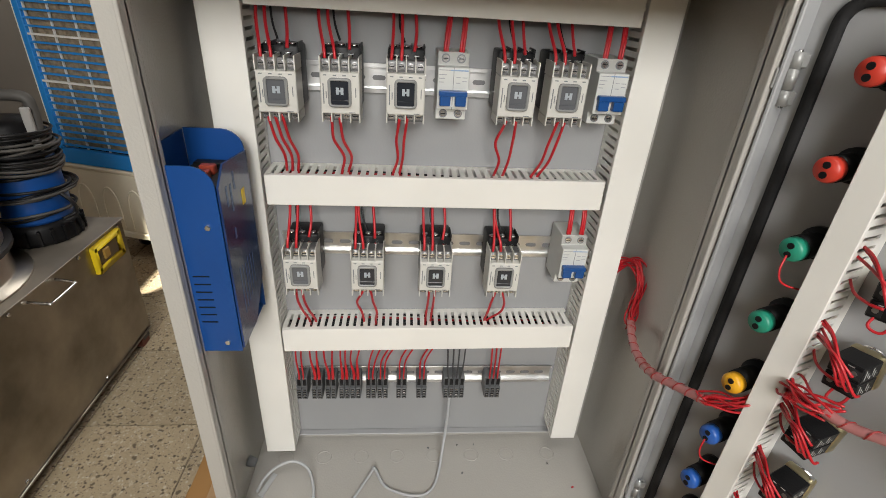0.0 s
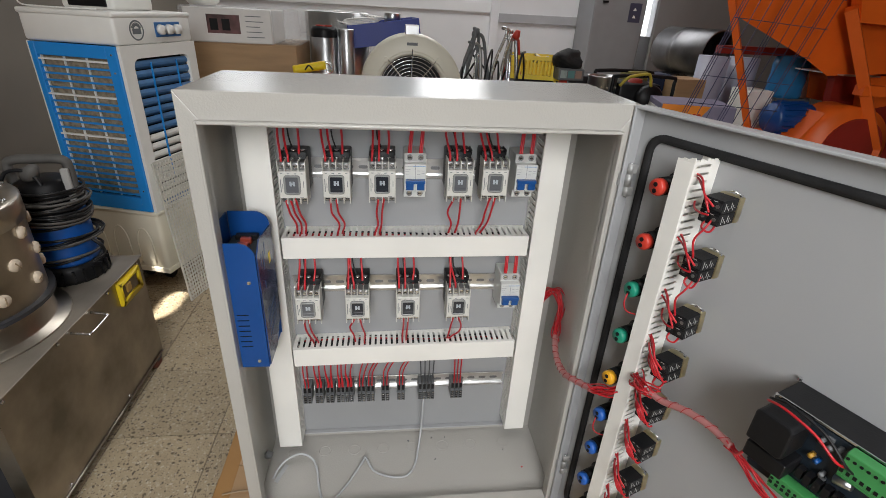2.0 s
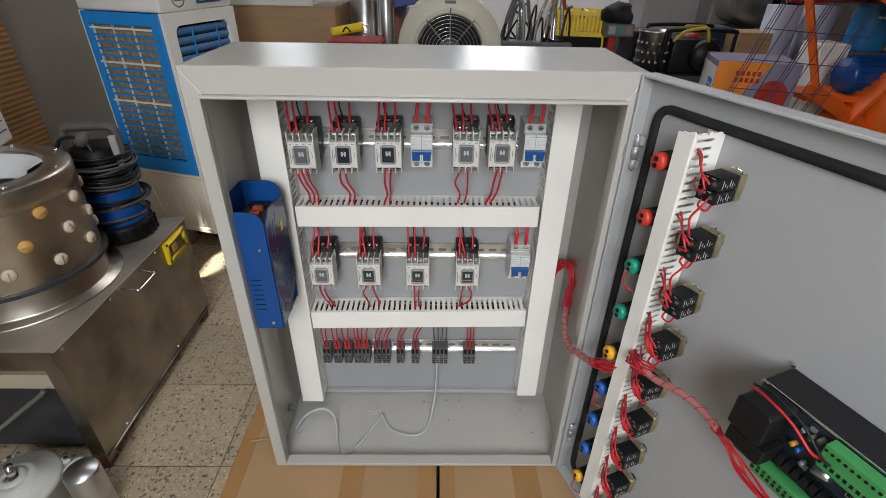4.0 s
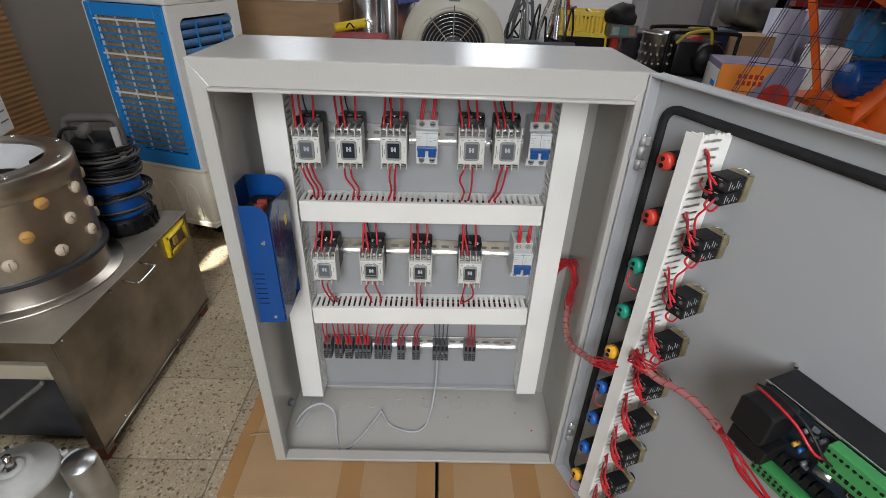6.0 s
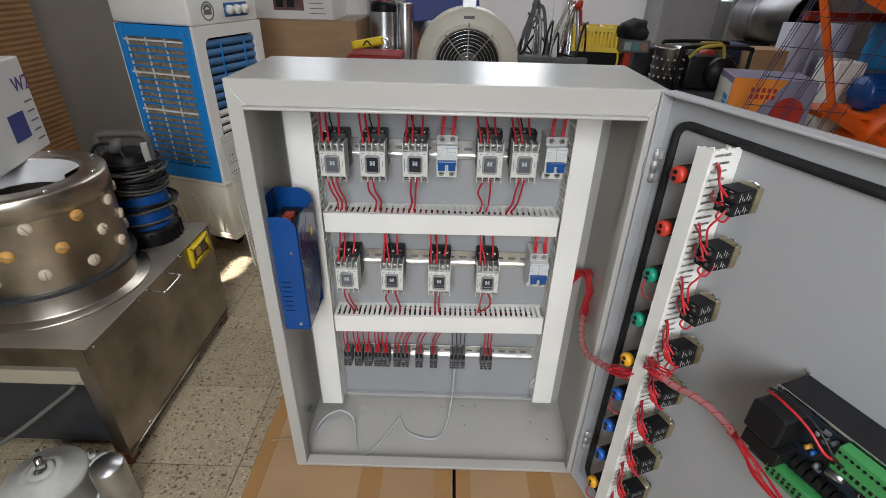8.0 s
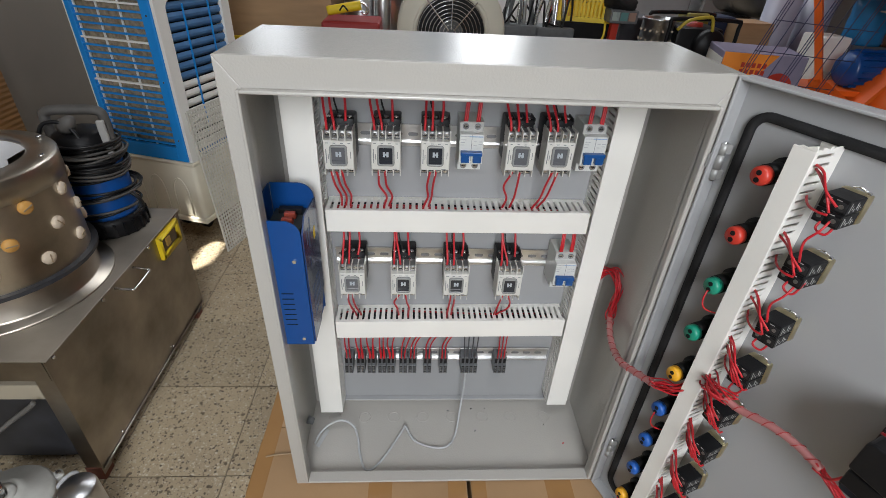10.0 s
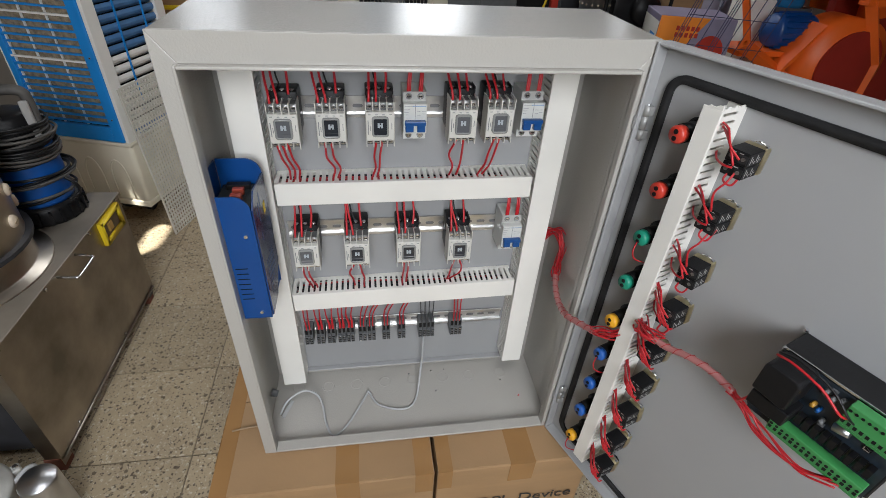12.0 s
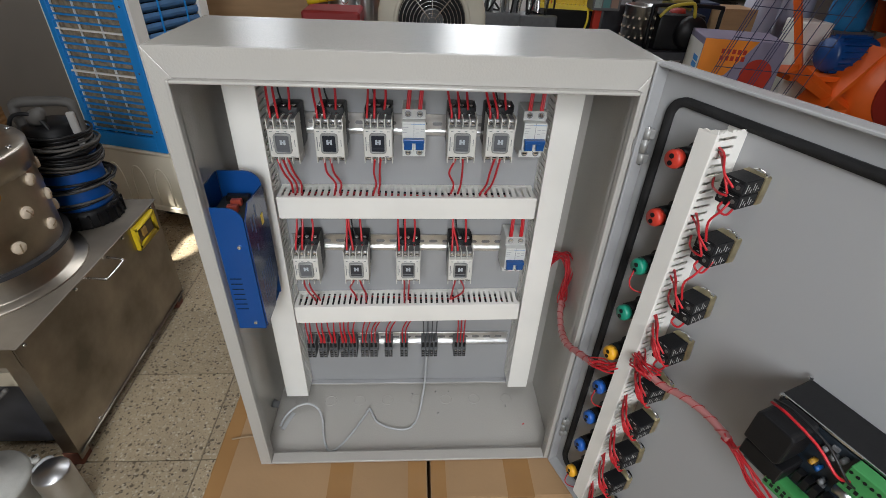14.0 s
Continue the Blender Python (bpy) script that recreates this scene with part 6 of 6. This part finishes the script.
# wire grid panel leaning before it
grid = thing("wire_grid_panel", "dark blue wire mesh panel leaning by the machine", "wire mesh", pose(0, 1.72, 0))
for x0 in (1.700, 1.712, 1.726, 1.785, 1.845, 1.912, 1.926, 1.940, 2.005, 2.065, 2.125, 2.138, 2.20):
    part("grid_wire", tb([(x0 - 0.18, 0, 0.04), (x0 + 0.32, 0.02, 1.65)], 0.0021, 5, 1), WIRE, grid)
for z in (0.10, 0.25, 0.40, 0.55, 0.70, 0.83, 0.96, 1.09, 1.22, 1.35, 1.48):
    x = 1.700 + 0.31 * (z - 0.62)
    part("grid_wire", tb([(x, 0.003, z + 0.012), (x + 0.50, 0.003, z - 0.02)], 0.0019, 5, 1), WIRE, grid)

ob2 = thing("printed_carton", "orange and violet printed carton with red lettering", "carton", pose(1.765, 1.95, 0.0, 0, 0, -15) @ Matrix.Diagonal((0.84, 1, 0.955, 1)))
part("carton_body", box(bmesh.new(), 0.0, 0.46, 0.0, 0.30, 0.56, 0.835, bevel=0.004), material("violet_card", (0.24, 0.22, 0.32), 0.45, vary=0.15, scale=8), ob2)
part("orange_field", prism(bmesh.new(), [(0.002, 0.58), (0.002, 0.833), (0.30, 0.833), (0.17, 0.66)], -0.0014, -0.0004), material("orange_print", (0.85, 0.26, 0.02), 0.45), ob2)
part("white_field", bx(-0.0014, -0.0004, 0.004, 0.296, 0.563, 0.80), COOLW, ob2)
for k in range(4):
    part("blue_field", bx(-0.0024, -0.0015, 0.03, 0.12, 0.60 + 0.035 * k, 0.628 + 0.035 * k), COOLB, ob2)
part("red_disc", cy((0.34, -0.001, 0.66), (0.34, -0.0025, 0.66), 0.09, seg=28), LAMP["red"], ob2)
for k in range(2):
    for j in range(5):
        part("red_letter_bar", bx(0.11 + 0.03 * j, 0.13 + 0.03 * j, -0.0026, -0.0015, 0.765 - 0.034 * k, 0.788 - 0.034 * k), LAMP["red"], ob2)
part("carton_support", box(bmesh.new(), 0.01, 0.45, 0.01, 0.29, 0.0, 0.556, bevel=0.004), CARD, ob2)

# behind the grid
for x in (2.46, 2.68):
    solo("sheet_roll", cy((x, 2.66, 0.0), (x + 0.01, 2.66, 1.005), 0.098, seg=24), material("lavender_sheet", (0.34, 0.35, 0.44), 0.4) if x < 2.5 else bpy.data.materials["lavender_sheet"], "upright roll of grey sheet", "sheet roll", group="upright sheet rolls", smooth=40)
wbx = solo("white_box", box(bmesh.new(), 2.44, 2.60, 2.18, 2.36, 0.0, 0.85, bevel=0.006), COOLW, "tall white box standing behind the mesh", "box")
bot = thing("water_bottle", "large translucent blue water bottle", "bottle", pose(2.80, 2.36, 0.80))
part("bottle_body", lathe(bmesh.new(), [(0.0, 0.0), (0.10, 0.0), (0.105, 0.02), (0.10, 0.06), (0.105, 0.10), (0.10, 0.14), (0.105, 0.19), (0.095, 0.24), (0.0, 0.25)], 32), material("bottle_blue", (0.03, 0.22, 0.50), 0.12, vary=0.25, scale=12), bot, smooth=50)
part("bottle_stand", bx(-0.12, 0.12, -0.1, 0.1, -0.80, 0.0), GREYP, bot)
solo("whiteboard", bx(2.95, 3.15, 2.5, 2.52, 0.0, 1.05), COOLW, "white board standing behind the orange machine", "board")

# lying drum
dr = thing("steel_drum", "galvanised steel drum lying on its side", "drum", pose(2.59, 3.49, 0.995, 0, 0, -78))
part("drum_shell", lathe(bmesh.new(), [(0.0, 0.0), (0.165, 0.0), (0.17, 0.01), (0.17, 0.18), (0.175, 0.19), (0.17, 0.20), (0.17, 0.22), (0.175, 0.23), (0.17, 0.24), (0.17, 0.54), (0.163, 0.545), (0.158, 0.54), (0.155, 0.04)], 40, pose(0, 0, 0, 0, 90)), material("dark_galvanised", (0.22, 0.22, 0.23), 0.38, 1.0, vary=0.3, scale=8), dr, smooth=40)
# black disc halfway in, for the shade seen through the open end
part("drum_inner_shade", cy((0.30, 0, 0), (0.302, 0, 0), 0.155, seg=32), BLACK, dr)
for x in (0.1, 0.45):
    part("drum_stand", bx(x - 0.03, x + 0.03, -0.15, 0.15, -0.995, -0.165), DARKST, dr)

# grey steel locker and the posts of the far wall
lk = thing("steel_locker", "tall grey steel cabinet against the far wall", "cabinet", pose(2.385, 4.72, 0))
part("locker_body", box(bmesh.new(), 0.0, 0.56, 0.0, 0.45, 0.0, 1.9, bevel=0.004), material("locker_grey", (0.27, 0.27, 0.28), 0.5, vary=0.08), lk)
part("locker_door", bx(0.01, 0.55, -0.008, -0.0005, 0.03, 1.87, bevel=0.002), bpy.data.materials["locker_grey"], lk)
part("sticker", bx(0.38, 0.51, -0.011, -0.009, 1.17, 1.35), material("dark_sticker", (0.06, 0.06, 0.10), 0.4), lk)
for z in (1.21, 1.28):
    part("sticker_mark", prism(bmesh.new(), [(0.42, z), (0.46, z), (0.44, z + 0.030)], -0.013, -0.0115), COOLW, lk)
part("locker_handle", bx(0.08, 0.14, -0.02, -0.009, 1.34, 1.36), BLACK, lk)
solo("wall_post", bx(1.40, 1.49, Y1 - 0.06, Y1 - 0.002, 0, H, bevel=0.003), WALLW, "white vertical wall post", "post", kind="structure")
solo("wall_rail", bx(X0, 1.398, Y1 - 0.03, Y1 - 0.002, 1.19, 1.30, bevel=0.003), WALLW, "pale horizontal wall rail", "rail", kind="structure")
solo("wall_rail", bx(1.492, 2.50, Y1 - 0.03, Y1 - 0.002, 1.10, 1.19, bevel=0.003), material("rail_grey", (0.42, 0.42, 0.44), 0.6), "grey horizontal wall rail", "rail", kind="structure")
solo("dark_partition", bx(3.0, X1, 4.55, 4.6, 0, 2.4), material("partition_grey", (0.27, 0.26, 0.26), 0.6, vary=0.1, scale=3), "dull grey sheet partition", "partition", kind="structure")

# ---- terrazzo floor tiles ----
def terrazzo():
    m = bpy.data.materials.new("terrazzo")
    m.use_nodes = True
    nt = m.node_tree
    b = nt.nodes["Principled BSDF"]
    geo = nt.nodes.new("ShaderNodeNewGeometry")
    base = nt.nodes.new("ShaderNodeRGB")
    base.outputs[0].default_value = (0.39, 0.315, 0.205, 1)
    out = base.outputs[0]

    def noise_tex(scale, detail):
        n = nt.nodes.new("ShaderNodeTexNoise")
        n.inputs["Scale"].default_value, n.inputs["Detail"].default_value = scale, detail
        nt.links.new(geo.outputs["Position"], n.inputs["Vector"])
        return n.outputs[0]

    def mix(fac, a, col):
        x = nt.nodes.new("ShaderNodeMix")
        x.data_type = "RGBA"
        nt.links.new(fac, x.inputs[0])
        nt.links.new(a, x.inputs[6])
        x.inputs[7].default_value = (*col, 1)
        return x.outputs[2]

    def ramp(v, lo, hi, a=0.0, c=1.0):
        r = nt.nodes.new("ShaderNodeMapRange")
        r.inputs[1].default_value, r.inputs[2].default_value, r.inputs[3].default_value, r.inputs[4].default_value = lo, hi, a, c
        nt.links.new(v, r.inputs[0])
        return r.outputs[0]

    out = mix(ramp(noise_tex(7, 5), 0.42, 0.72, 0, 0.6), out, (0.30, 0.24, 0.16))
    heights = None
    for scale, dens, cols in ((50, 0.27, ((0.13, 0.10, 0.062), (0.46, 0.39, 0.28))), (100, 0.34, ((0.10, 0.075, 0.05), (0.50, 0.44, 0.33))), (210, 0.36, ((0.16, 0.12, 0.08), (0.50, 0.44, 0.34)))):
        warp = nt.nodes.new("ShaderNodeTexNoise")
        warp.inputs["Scale"].default_value = scale * 0.7
        nt.links.new(geo.outputs["Position"], warp.inputs["Vector"])
        wm = nt.nodes.new("ShaderNodeVectorMath")
        wm.operation = "MULTIPLY_ADD"
        wm.inputs[1].default_value = (0.012, 0.012, 0.0)
        nt.links.new(warp.outputs["Color"], wm.inputs[0])
        nt.links.new(geo.outputs["Position"], wm.inputs[2])
        v = nt.nodes.new("ShaderNodeTexVoronoi")
        v.inputs["Scale"].default_value = scale
        nt.links.new(wm.outputs[0], v.inputs["Vector"])
        chip = ramp(v.outputs["Distance"], dens - 0.05, dens + 0.02, 1.0, 0.0)
        sep = nt.nodes.new("ShaderNodeSeparateColor")
        nt.links.new(v.outputs["Color"], sep.inputs[0])
        for ch, (lo, hi), col in ((0, (0.50, 0.54), cols[0]), (1, (0.72, 0.76), cols[1])):
            pick = ramp(sep.outputs[ch], lo, hi)
            mm = nt.nodes.new("ShaderNodeMath")
            mm.operation = "MULTIPLY"
            nt.links.new(chip, mm.inputs[0])
            nt.links.new(pick, mm.inputs[1])
            out = mix(mm.outputs[0], out, col)
            heights = mm.outputs[0]
    oi = nt.nodes.new("ShaderNodeObjectInfo")
    sc = nt.nodes.new("ShaderNodeVectorMath")
    sc.operation = "SCALE"
    nt.links.new(out, sc.inputs[0])
    nt.links.new(ramp(oi.outputs["Random"], 0, 1, 0.88, 1.08), sc.inputs["Scale"])
    nt.links.new(sc.outputs[0], b.inputs["Base Color"])
    nt.links.new(ramp(noise_tex(12, 4), 0.3, 0.7, 0.5, 0.8), b.inputs["Roughness"])
    bp = nt.nodes.new("ShaderNodeBump")
    bp.inputs["Strength"].default_value, bp.inputs["Distance"].default_value = 1.0, 0.005
    nt.links.new(noise_tex(75, 5), bp.inputs["Height"])
    nt.links.new(bp.outputs[0], b.inputs["Normal"])
    return m


TERR = terrazzo()
floor = solo("floor", bx(X0, X1, Y0, Y1, -0.012, -0.004), material("tile_joint", (0.17, 0.14, 0.10), 0.9, grain=0.3), "worn terrazzo tile floor", "floor", kind="structure")
TP, TG = 0.3, 0.0015
tile_mesh = bpy.data.meshes.new("tile")
bm = box(bmesh.new(), TG, TP - TG, TG, TP - TG, -0.0041, 0.0, bevel=0.001)
bm.to_mesh(tile_mesh)
bm.free()
tile_mesh.materials.append(TERR)
far = bmesh.new()
for i in range(-6, 24):
    for j in range(-16, 18):
        x, y = -0.262 + TP * i, 0.207 + TP * j
        if x < X0 - 0.01 or y < Y0 - 0.01 or x + TP > X1 or y + TP > Y1 + 0.05:
            continue
        if x < 1.3 and -0.9 < y < 2.6:
            t = new("tile", tile_mesh)
            t.parent = floor
            t.location = (x, y, 0.0)
        else:
            box(far, x + TG, x + TP - TG, y + TG, y + TP - TG, -0.0041, 0.0)
part("tiles_beyond", far, TERR, floor)["kind"] = "stuff"
